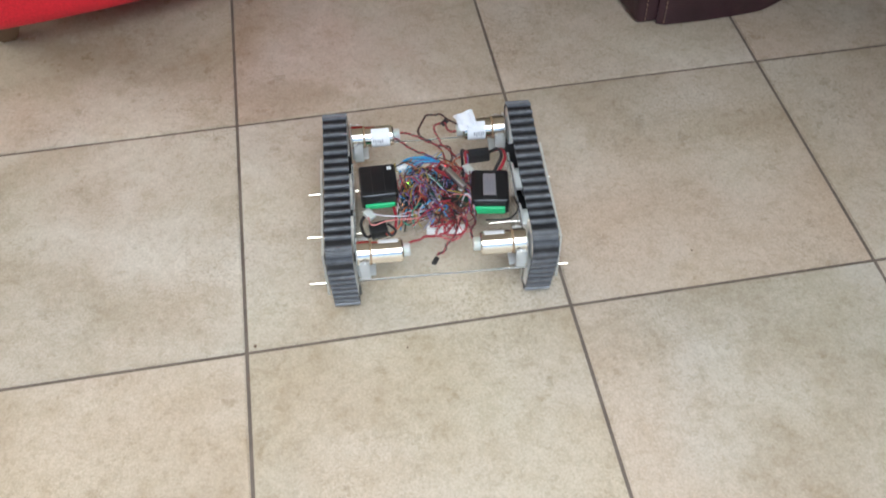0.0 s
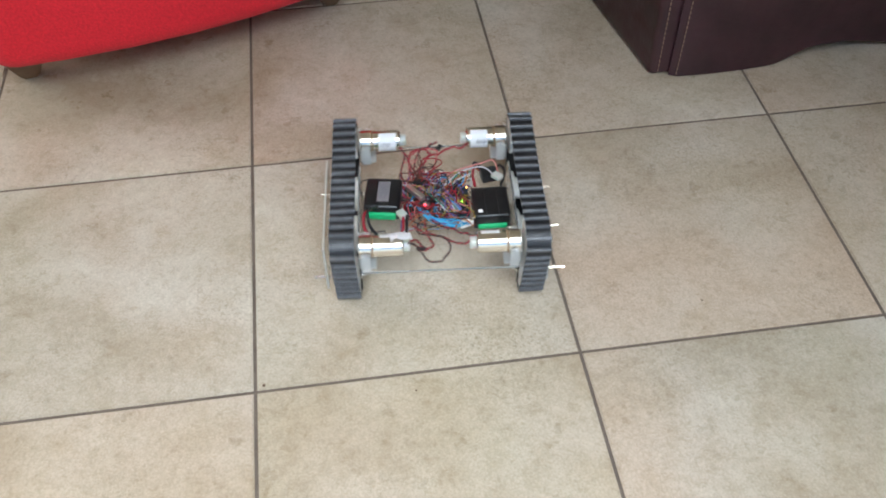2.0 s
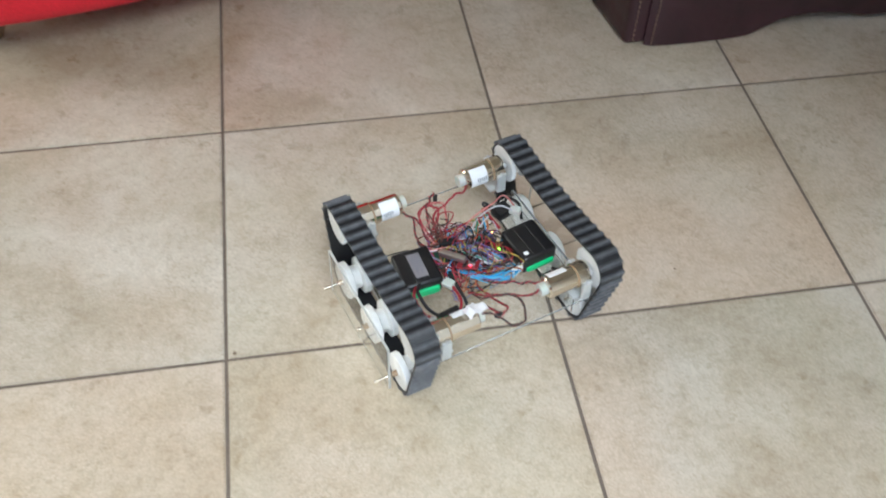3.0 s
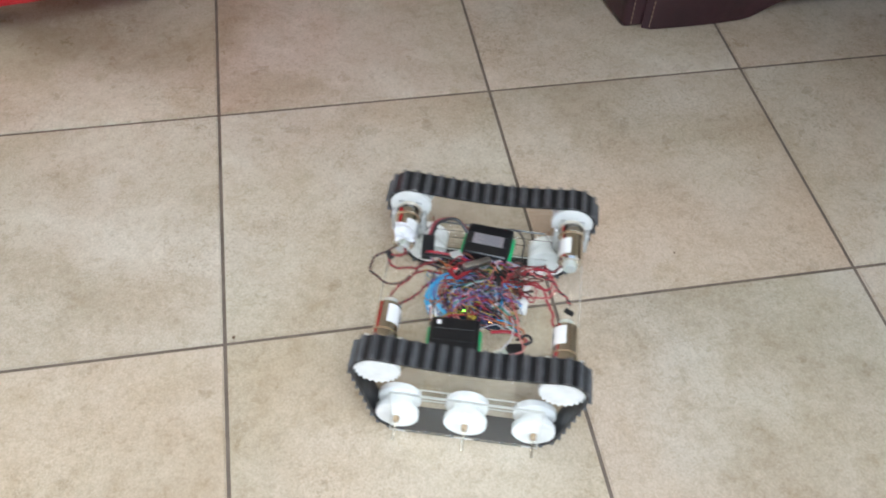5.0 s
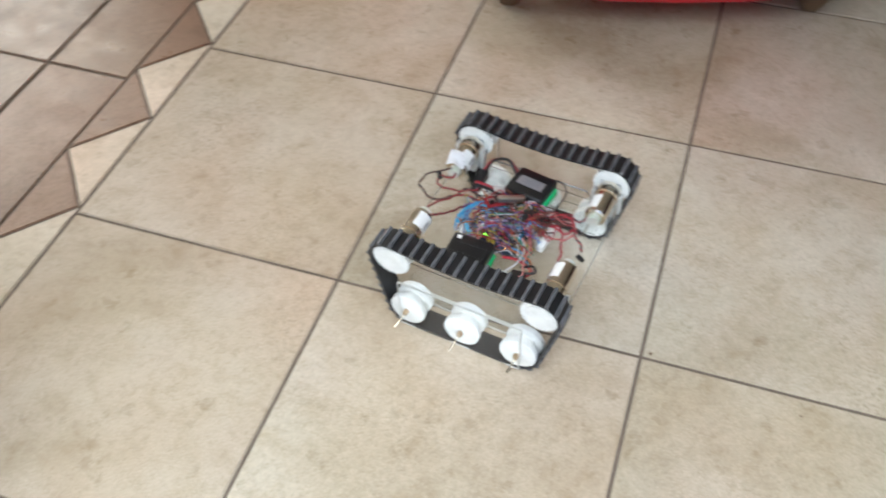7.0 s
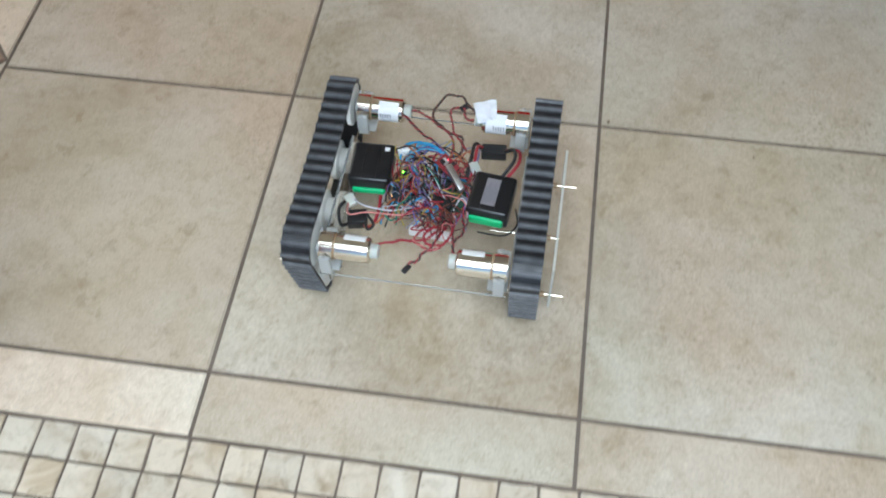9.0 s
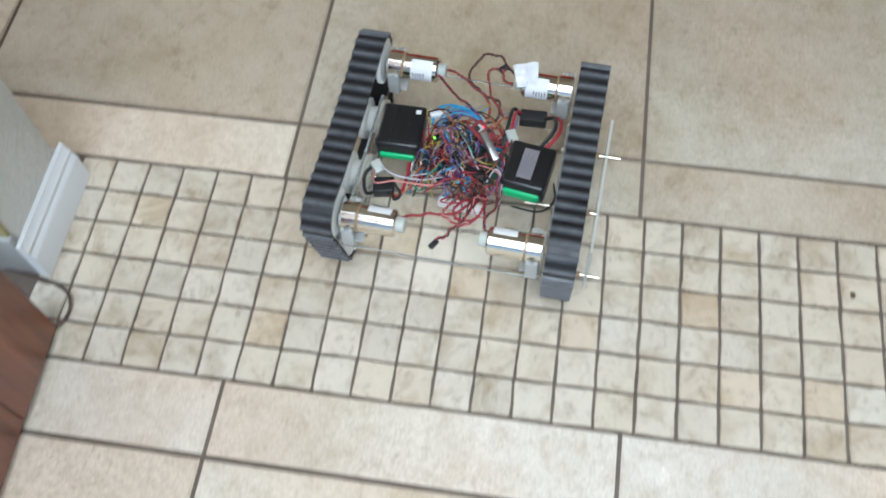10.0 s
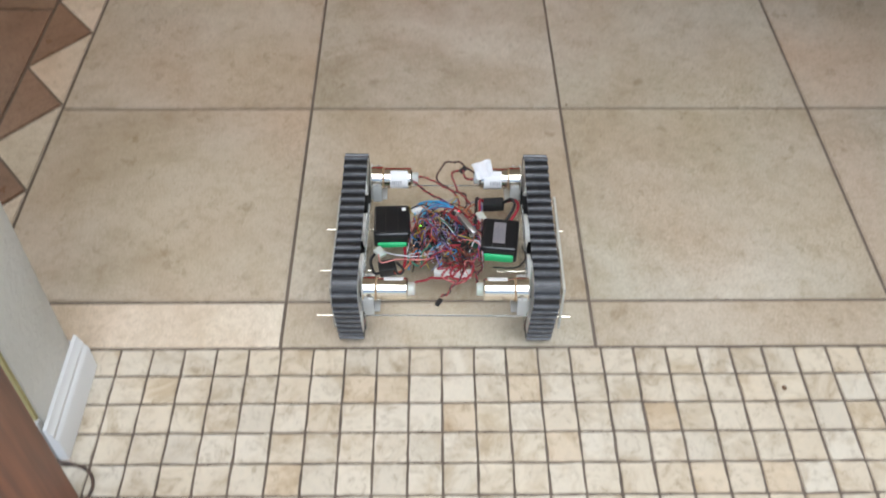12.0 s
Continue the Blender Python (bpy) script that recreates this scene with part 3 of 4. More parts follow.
def belt_at(s):
    """Place, and outward angle, at s metres along the loop."""
    s %= LOOP_LENGTH
    for kind, data, l in LOOP:
        if s <= l:
            if kind == "line":
                a, b, nrm = data
                p = a + (b - a) * (s / l)
                if abs(nrm.y - 1) < 1e-3:        # the upper run sags a little
                    p = p - Vector((0, 0.0075 * math.sin(math.pi * s / l)))
                return p, math.atan2(nrm.y, nrm.x)
            c, a0, a1 = data
            a = a0 + (a1 - a0) * s / l
            return c + Vector((math.cos(a), math.sin(a))) * (RB - 0.0025), a
        s -= l
    return belt_at(0)


CLEATS = 48


def track_belt(side, robot):
    bm = bmesh.new()
    rows = []
    n = 150
    for k in range(n):
        p, a = belt_at(LOOP_LENGTH * k / n)
        o = Vector((math.cos(a), math.sin(a)))
        inner = p - o * BELT_T
        rows.append([bm.verts.new((x, q.x, q.y)) for x, q in ((-BW / 2, p), (BW / 2, p), (BW / 2, inner), (-BW / 2, inner))])
    for k in range(n):
        a, b = rows[k], rows[(k + 1) % n]
        for j in range(4):
            bm.faces.new((a[j], a[(j + 1) % 4], b[(j + 1) % 4], b[j]))
    bmesh.ops.recalc_face_normals(bm, faces=bm.faces[:])
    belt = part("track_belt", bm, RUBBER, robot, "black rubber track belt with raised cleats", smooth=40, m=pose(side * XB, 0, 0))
    cleats = []
    for k in range(CLEATS):
        c = new("cleat", CLEAT_MESH)
        c.parent = belt
        cleats.append(c)
    return belt, cleats


def cleat_mesh():
    bm = bmesh.new()
    L, h = 0.0028, 0.0036
    prof = [(-L, -0.0006), (L, -0.0006), (L * 0.8, h - 0.0007), (L * 0.5, h), (-L * 0.5, h), (-L * 0.8, h - 0.0007)]
    a = [bm.verts.new((-BW / 2 - 0.0004, y, z)) for y, z in prof]
    b = [bm.verts.new((BW / 2 + 0.0004, y, z)) for y, z in prof]
    n = len(prof)
    for j in range(n):
        bm.faces.new((a[j], a[(j + 1) % n], b[(j + 1) % n], b[j]))
    bm.faces.new(a[::-1])
    bm.faces.new(b)
    bmesh.ops.recalc_face_normals(bm, faces=bm.faces[:])
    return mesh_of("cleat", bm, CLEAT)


CLEAT_MESH = cleat_mesh()


def cleat_pose(s):
    p, a = belt_at(s)
    return Matrix.Translation((0, p.x, p.y)) @ Matrix.Rotation(a - math.pi / 2, 4, "X")


# how far each axle rod reaches inwards and outwards from the middle of its belt
AXLE_ENDS = {(-1, -1): (0.033, 0.050), (-1, 0): (0.024, 0.053), (-1, 1): (0.024, 0.051), (1, -1): (0.042, 0.046), (1, 0): (0.055, 0.034), (1, 1): (0.024, 0.049)}


def idler_wheel(side, y, robot):
    r = RB - 0.0055 - 0.0005
    bm = bmesh.new()
    w = BW / 2 - 0.001
    prof = [(-w, 0.006), (-w, r - 0.001), (-w + 0.001, r), (-w + 0.0085, r), (-w + 0.0095, r - 0.002), (-w + 0.0105, 0.017),
            (w - 0.0105, 0.017), (w - 0.0095, r - 0.002), (w - 0.0085, r), (w - 0.001, r), (w, r - 0.001), (w, 0.0075), (w + 0.001, 0.006)]
    if side < 0:
        prof = [(-x, q) for x, q in prof][::-1]
    lathe(bm, prof, 40, "X")
    wheel = part("idler_wheel", bm, WHITE_PLASTIC, robot, "white plastic double-flanged wheel", m=pose(side * XB, y, RB))
    inner, outer = AXLE_ENDS[side, round(y / LL)]
    part("axle", lathe(bmesh.new(), sorted([(side * -inner, 0.0016), (side * outer, 0.0016)]), 10, "X"), STEEL, wheel, "steel axle rod")
    part("bush", lathe(bmesh.new(), sorted([(side * w * 0.9, 0.0045), (side * (w + 0.008), 0.0036)]), 12, "X"), BRASS, wheel, "brown hub bush")
    return wheel


def sprocket(side, y, robot):
    r = RB - 0.0058
    bm = bmesh.new()
    n = 22
    for x0, x1 in ((side * (BW / 2 - 0.0105), side * (BW / 2 - 0.0055)), (side * -(BW / 2 - 0.0005), side * -(BW / 2 - 0.0055))):
        ring = []
        for k in range(n * 4):
            a = 2 * math.pi * k / (n * 4)
            q = r + (0.0012 if k % 4 in (0, 1) else -0.0016)
            ring.append((q * math.cos(a), q * math.sin(a)))
        lo = [bm.verts.new((x0, c, s)) for c, s in ring]
        hi = [bm.verts.new((x1, c, s)) for c, s in ring]
        for k in range(len(ring)):
            j = (k + 1) % len(ring)
            bm.faces.new((lo[k], lo[j], hi[j], hi[k]))
        bm.faces.new(lo[::-1])
        bm.faces.new(hi)
    lathe(bm, [(-BW / 2 + 0.004, 0.019), (BW / 2 - 0.004, 0.019)], 24, "X")
    bmesh.ops.recalc_face_normals(bm, faces=bm.faces[:])
    wheel = part("sprocket", bm, WHITE_PLASTIC, robot, "white plastic toothed drive sprocket", m=pose(side * XB, y, ZU))
    e = side * (BW / 2 - 0.0055)
    part("hub_screw", lathe(bmesh.new(), sorted([(e - side * 0.002, 0.0022), (e + side * 0.0012, 0.0022)]), 10, "X"), BRASS, wheel)
    for k in range(4):
        a = radians(45 + 90 * k)
        part("rim_screw", lathe(bmesh.new(), sorted([(e - side * 0.002, 0.0013), (e + side * 0.0008, 0.0013)]), 8, "X", (0, 0.011 * math.cos(a), 0.011 * math.sin(a))), PRINT, wheel)
    return wheel


def gear_motor(side, end, robot):
    """A plated gear motor behind each sprocket, its label turned to the middle of the robot."""
    x = side * (WO - BW - 0.004)
    motor = part("gear_motor", lathe(bmesh.new(), sorted([(0, 0.0145), (side * -0.001, 0.0153), (side * -0.040, 0.0153), (side * -0.042, 0.0130)]), 28, "X"), STEEL, robot, "plated cylindrical gear motor", m=pose(x - side * 0.019, end * LU, ZU - 0.0030))
    part("gearbox", lathe(bmesh.new(), sorted([(side * 0.0185, 0.0160), (side * 0.0175, 0.0168), (side * 0.0015, 0.0168), (side * 0.0005, 0.0150)]), 28, "X"), STEEL, motor)
    part("joint_ring", lathe(bmesh.new(), sorted([(side * -0.0012, 0.0158), (side * 0.0008, 0.0158)]), 28, "X"), BRASS, motor)
    part("end_cap", lathe(bmesh.new(), sorted([(side * -0.0415, 0.0088), (side * -0.050, 0.0088), (side * -0.051, 0.0075)]), 18, "X"), NYLON, motor, "pale plastic end cap")
    bm = bmesh.new()
    n = 14
    a0 = 0.02 * math.pi
    rows = []
    for k in range(n + 1):
        a = a0 + (0.86 * math.pi) * k / n
        d = (-end * math.sin(a), math.cos(a))
        rows.append([bm.verts.new((xx, 0.0156 * d[0], 0.0156 * d[1])) for xx in (side * -0.010, side * -0.036)])
    for a, b in zip(rows, rows[1:]):
        bm.faces.new((a[0], a[1], b[1], b[0]))
    label = part("motor_label", bm, PAPER, motor, "white printed label")
    for k in range(5):
        bm = bmesh.new()
        xx = side * (-0.013 - 0.0032 * k)
        ang = 0.42 * math.pi + 0.03 * (k % 2)
        y, z = -end * math.sin(ang) * 0.0157, math.cos(ang) * 0.0157
        box(bm, xx - 0.0006, xx + 0.0006, y - 0.0003, y + 0.0003, z - 0.004, z + 0.004)
        part("print_bar", bm, PRINT, label, smooth=None)
    bm = box_bm(*sorted((side * 0.0165, side * 0.0195)), -0.015, 0.015, -0.030, 0.014, bevel=0.0008)
    part("bracket", bm, TAB, motor, "cloudy acrylic motor bracket")
    part("bracket_foot", box_bm(*sorted((side * 0.0195, side * -0.004)), -0.014, 0.014, -0.0318, -0.0288, bevel=0.0008), TAB, motor)
    for yy in (-1, 1):
        part("clamp_block", box_bm(*sorted((side * 0.0160, side * 0.0030)), *sorted((yy * 0.0172, yy * 0.0225)), -0.028, 0.004, bevel=0.001), TAB, motor, "cloudy acrylic clamp block")
        part("clamp_screw", lathe(bmesh.new(), [(0.003, 0.0024), (0.0062, 0.0024), (0.0068, 0.0018)], 10, "Z", (side * 0.009, yy * 0.0199, 0)), BRACKET, motor, "steel screw head")
    for zz in (-0.021, -0.026):
        part("screw", lathe(bmesh.new(), sorted([(side * 0.0168, 0.0026), (side * 0.0135, 0.0026)]), 10, "X", (0, -end * 0.006, zz)), BRACKET, motor)
    return motor


def battery(x, y, rz, robot, labelled):
    b = part("battery_pack", box_bm(-0.026, 0.026, -0.030, 0.030, 0, 0.028, bevel=0.0045, segments=3), PACK, robot, "black-wrapped battery pack with green cell ends", m=pose(x, y, 0.0888, 0, 0, rz))
    for s in (-1, 1):
        part("cell_end", box_bm(-0.021, 0.021, *sorted((s * 0.026, s * 0.0335)), 0.003, 0.0165 if labelled else 0.012, bevel=0.0028, segments=3), GREEN_CELL, b, "bright green cell end")
    for xx in (-0.0088, 0.0088):
        part("wrap_seam", box_bm(xx - 0.0006, xx + 0.0006, -0.0262, 0.0262, 0.0274, 0.0284, bevel=0.0004, segments=1), PACK, b)
    if labelled:
        lab = part("battery_label", box_bm(-0.0095, 0.0075, -0.020, 0.020, 0.0285, 0.0291), PACK_LABEL, b, "grey label")
        for k in range(7):
            part("print_bar", box_bm(-0.0080 + 0.0021 * k, -0.0072 + 0.0021 * k, -0.017 + 0.003 * (k % 2), 0.006 + 0.004 * (k % 3), 0.0291, 0.0294), PRINT, lab, smooth=None)
    else:
        lab = part("battery_label", box_bm(0.014, 0.020, 0.017, 0.0225, 0.028, 0.0286), PAPER, b, "small white label")
        part("tape_ridge", box_bm(-0.0262, 0.0262, -0.024, -0.0225, 0.0002, 0.0283, bevel=0.0006), CHIP, b)
    return b


def on_deck(p):
    """Lays a point sketched over z = 0.0455 onto the deck; what is as high as the motors stays."""
    p = Vector(p)
    w = max(0.0, min(1.0, (0.125 - p.z) / 0.0795))
    return p + Vector((0, -0.030 * w, 0.0435 * w))



def wire(robot, points, mat, r=0.0009, steps=6, lift=True):
    points = [on_deck(p) if lift else p for p in points]
    return part("wire", tube(bmesh.new(), points, r, 6, steps), mat, robot, smooth=60)


def twisted(robot, points, mats, r=0.0009, pitch=0.011, spread=0.0012):
    points = [on_deck(p) for p in points]
    points = [p + Vector((0, -0.006, 0.014)) if p.y < -0.055 and p.z < 0.11 else p for p in points]
    line = spline(points, 10)
    seed = points[0][0] * 700 + points[-1][1] * 300
    line = [p + 0.0042 * min(1, 4 * k / len(line)) * noise.noise_vector(Vector((seed + k * 0.16, 0.3, seed))) for k, p in enumerate(line)]
    for s, mat in enumerate(mats):
        out, run = [], 0.0
        for k, p in enumerate(line):
            if k:
                run += (p - line[k - 1]).length
            ahead = (line[min(k + 1, len(line) - 1)] - line[max(k - 1, 0)]).normalized()
            u = ahead.cross(Vector((0, 0, 1)))
            u = u.normalized() if u.length > 1e-3 else Vector((1, 0, 0))
            v = u.cross(ahead)
            a = 2 * math.pi * (run / pitch + s / len(mats))
            out.append(p + spread * (math.cos(a) * u + math.sin(a) * v))
        wire(robot, out, mat, r, 1, False)


def board(robot, name, x0, x1, y0, y1, z, mat, label, m=None, chips=6, seed=1):
    rng = random.Random(seed)
    b = part(name, box_bm(x0, x1, y0, y1, z, z + 0.0018, bevel=0.0003, segments=1), mat, robot, label, m=m)
    for k in range(chips):
        w, d, h = rng.uniform(0.003, 0.010), rng.uniform(0.003, 0.012), rng.uniform(0.0015, 0.006)
        x, y = rng.uniform(x0 + w, x1 - w), rng.uniform(y0 + d, y1 - d)
        part("component", box_bm(x - w / 2, x + w / 2, y - d / 2, y + d / 2, z + 0.0018, z + 0.0018 + h, bevel=0.0004, segments=1), rng.choice((CHIP, CHIP, CHIP, BRACKET, WHITE_PLASTIC)), b)
    return b


def led(parent, x, y, z, mat, label):
    part("led", lathe(bmesh.new(), [(0, 0.0011), (0.0016, 0.0011), (0.0022, 0.0005)], 10, "Z", (x, y, z)), mat, parent, label)


def tracked_robot():
    robot = tagged(empty("tracked_robot"), "home-made tracked robot of clear acrylic with motors, batteries and tangled wires", "robot")
    moving = []
    for side in (-1, 1):
        belt, cleats = track_belt(side, robot)
        wheels = [(idler_wheel(side, y, robot), RB - 0.006) for y in (-LL, 0.0, LL)] + [(sprocket(side, y, robot), RB - 0.0055) for y in (-LU, LU)]
        moving.append((side, belt, cleats, wheels))
        for end in (-1, 1):
            gear_motor(side, end, robot)
        xi = side * (WO - BW - 0.0022)
        xo = side * (WO + (0.0135 if side > 0 else 0.0085))
        for x, name, outline in ((xi, "inner_side_plate", [(-0.096, 0.016), (0.096, 0.016), (0.096, 0.060), (0.074, 0.100), (-0.074, 0.100), (-0.096, 0.060)]),
                                 (xo, "outer_side_plate", [(-0.090, 0.014), (0.090, 0.014), (0.090, 0.100), (-0.090, 0.100)])):
            bm = slab(outline, -0.0013, 0.0013, 0.0004)
            bmesh.ops.transform(bm, matrix=Matrix(((0, 0, 1, x), (1, 0, 0, 0), (0, 1, 0, 0), (0, 0, 0, 1))), verts=bm.verts[:])
            plate = part(name, bm, ACRYLIC, robot, "clear acrylic side plate", smooth=None)
            plate.visible_shadow = False
            z1 = max(z for _, z in outline)
            half = 0.074 if name == "inner_side_plate" else 0.090
            if name == "outer_side_plate":
                for y in (-half, half):
                    part("cut_edge", box_bm(x - 0.0015, x + 0.0015, y - 0.0006, y + 0.0006, 0.014, z1 - 0.0003), PALE_EDGE, plate, "pale sawn edge", smooth=None)
            part("cut_edge", box_bm(x - 0.0015, x + 0.0015, -half, half, z1 - 0.0002, z1 + 0.0006), PALE_EDGE if name == "outer_side_plate" else ACRYLIC_EDGE, plate, "pale sawn edge", smooth=None)
        rail = part("axle_rail", box_bm(*sorted((side * (WO - BW + 0.0004), side * (WO - BW - 0.0006))), -0.083, 0.083, 0.022, 0.043), ACRYLIC, robot, "clear acrylic strip that carries the axles", smooth=None)
        rail.visible_shadow = False
        for z in (0.0215, 0.043):
            part("cut_edge", box_bm(*sorted((side * (WO - BW + 0.0006), side * (WO - BW - 0.0008))), -0.083, 0.083, z, z + 0.0009), PALE_EDGE, rail, "pale sawn edge", smooth=None)
    deck = part("deck_plate", box_bm(-(WO - BW - 0.004), WO - BW - 0.004, -0.126, 0.126, 0.0855, 0.0885, bevel=0.0004, segments=1), ACRYLIC, robot, "clear acrylic deck plate", smooth=None)
    deck.visible_shadow = False
    for s in (-1, 1):
        part("cut_edge", box_bm(-(WO - BW - 0.004), WO - BW - 0.004, *sorted((s * 0.1256, s * 0.1266)), 0.0855, 0.0885), ACRYLIC_EDGE, deck, "pale sawn edge", smooth=None)

    battery(-0.077, 0.025, 2, robot, False)
    battery(0.077, -0.001, -6, robot, True)

    main = board(robot, "controller_board", -0.047, 0.012, -0.030, 0.034, 0.0945, BOARD_BLUE, "dark controller board with a lit green indicator", chips=12, seed=3)
    led(main, -0.036, 0.018, 0.110, LED_GREEN, "lit green indicator")
    led(main, -0.045, -0.016, 0.104, LED_ORANGE, "lit orange indicator")
    for x, y in ((-0.043, -0.026), (-0.043, 0.030), (0.008, -0.026), (0.008, 0.030)):
        part("board_post", lathe(bmesh.new(), [(0.0885, 0.0025), (0.0945, 0.0025)], 8, "Z", (x, y, 0)), WHITE_PLASTIC, robot)
    drive = board(robot, "driver_board", 0.006, 0.046, -0.026, 0.030, 0.100, BOARD_GREEN, "green motor driver board", chips=9, seed=5)
    relay = board(robot, "radio_module", -0.014, 0.014, -0.009, 0.009, 0.0, BOARD_RED, "small red radio module with a lit indicator", m=pose(0.018, 0.030, 0.119, 12, 8, -40), chips=3, seed=8)
    led(relay, -0.004, 0.004, 0.002, LED_RED, "lit red indicator")
    part("heat_sink", box_bm(-0.004, 0.004, -0.019, 0.019, 0, 0.008, bevel=0.001), BRACKET, robot, "pale metal heat sink", m=pose(0.030, 0.010, 0.119, 8, 0, 35))
    part("plug_block", box_bm(-0.012, 0.012, -0.005, 0.005, 0, 0.009, bevel=0.001), CHIP, robot, "black plug block", m=pose(0.020, -0.022, 0.106, 0, 0, -20))
    part("terminal_strip", box_bm(-0.026, 0.026, -0.005, 0.005, 0, 0.010, bevel=0.0015), WHITE_PLASTIC, robot, "white terminal strip", m=pose(0.010, -0.056, 0.0886, 0, 0, -4))
    part("terminal_strip", box_bm(-0.010, 0.010, -0.004, 0.004, 0, 0.009, bevel=0.0015), WHITE_PLASTIC, robot, "white terminal strip", m=pose(-0.040, 0.056, 0.100, 0, 0, 20))
    part("yellow_plug", box_bm(-0.006, 0.006, -0.003, 0.003, 0, 0.008, bevel=0.0008), YELLOW, robot, "yellow plug", m=pose(-0.040, 0.008, 0.100, 0, 0, 60))
    part("connector", box_bm(-0.006, 0.006, -0.008, 0.008, 0, 0.007, bevel=0.0015), NYLON, robot, "cloudy plastic connector", m=pose(-0.092, -0.032, 0.106, 10, 0, 40))
    part("connector", box_bm(-0.006, 0.006, -0.008, 0.008, 0, 0.007, bevel=0.0015), NYLON, robot, "cloudy plastic connector", m=pose(0.050, 0.038, 0.106, 5, 10, 30))
    part("fuse_holder", box_bm(-0.016, 0.016, -0.008, 0.008, 0, 0.015, bevel=0.002), CHIP, robot, "black fuse holder", m=pose(0.070, 0.077, 0.0888, 0, 0, 4))
    part("fuse_holder", box_bm(-0.012, 0.012, -0.010, 0.010, 0, 0.015, bevel=0.002), CHIP, robot, "black fuse holder", m=pose(-0.081, -0.050, 0.0888, 0, 0, 12))

    # scrap of white film taped on one motor
    bm = bmesh.new()
    bmesh.ops.create_grid(bm, x_segments=9, y_segments=9, size=0.0135)
    for v in bm.verts:
        v.co.z = 0.004 * noise.noise(v.co * 170) - 22 * (v.co.y - 0.001) ** 2 + 0.005 * noise.noise(v.co * 80)
        v.co.x *= 1 + 8 * v.co.y
    bmesh.ops.solidify(bm, geom=bm.faces[:], thickness=0.0006)
    part("film_scrap", bm, FILM, robot, "crumpled scrap of white film", m=pose(0.055, LU - 0.002, ZU + 0.0175, 24, -6, 14))

    # thick battery leads
    for pts, mat, r in (
        ([(0.092, 0.026, 0.112), (0.104, 0.046, 0.119), (0.102, 0.070, 0.112), (0.086, 0.078, 0.101)], RED_W, 0.0022),
        ([(0.086, 0.026, 0.114), (0.098, 0.044, 0.125), (0.096, 0.066, 0.118), (0.084, 0.074, 0.103)], BLACK_W, 0.0022),
        ([(0.056, 0.076, 0.099), (0.046, 0.078, 0.108), (0.044, 0.050, 0.112), (0.042, 0.020, 0.106)], BLACK_W, 0.0022),
        ([(0.058, 0.080, 0.097), (0.050, 0.070, 0.112), (0.049, 0.040, 0.110), (0.046, 0.014, 0.104)], RED_W, 0.0018),
        ([(-0.058, -0.018, 0.104), (-0.056, -0.040, 0.106), (-0.061, -0.062, 0.100), (-0.072, -0.056, 0.096)], RED_W, 0.0022),
        ([(-0.096, -0.022, 0.100), (-0.104, -0.044, 0.106), (-0.098, -0.064, 0.101), (-0.088, -0.056, 0.096)], BLACK_W, 0.0022),
        ([(-0.072, -0.052, 0.100), (-0.064, -0.068, 0.104), (-0.058, -0.062, 0.107), (-0.068, -0.050, 0.109)], BLACK_W, 0.0018),
        ([(-0.070, -0.060, 0.096), (-0.052, -0.056, 0.108), (-0.046, -0.030, 0.108), (-0.040, -0.020, 0.104)], ORANGE_W, 0.0013),
        ([(-0.094, -0.034, 0.110), (-0.088, -0.058, 0.117), (-0.066, -0.052, 0.117), (-0.030, -0.046, 0.110), (-0.008, -0.034, 0.104)], PINK_W, 0.0011),
        ([(-0.090, -0.030, 0.110), (-0.070, -0.044, 0.118), (-0.040, -0.042, 0.112), (-0.016, -0.028, 0.104)], WHITE_W, 0.0011),
        ([(0.108, -0.010, 0.100), (0.112, -0.034, 0.102), (0.098, -0.048, 0.097), (0.066, -0.046, 0.095)], BLACK_W, 0.0011),
    ):
        wire(robot, pts, mat, r, 6, False)

    # motor leads: twisted pairs
    rng = random.Random(11)
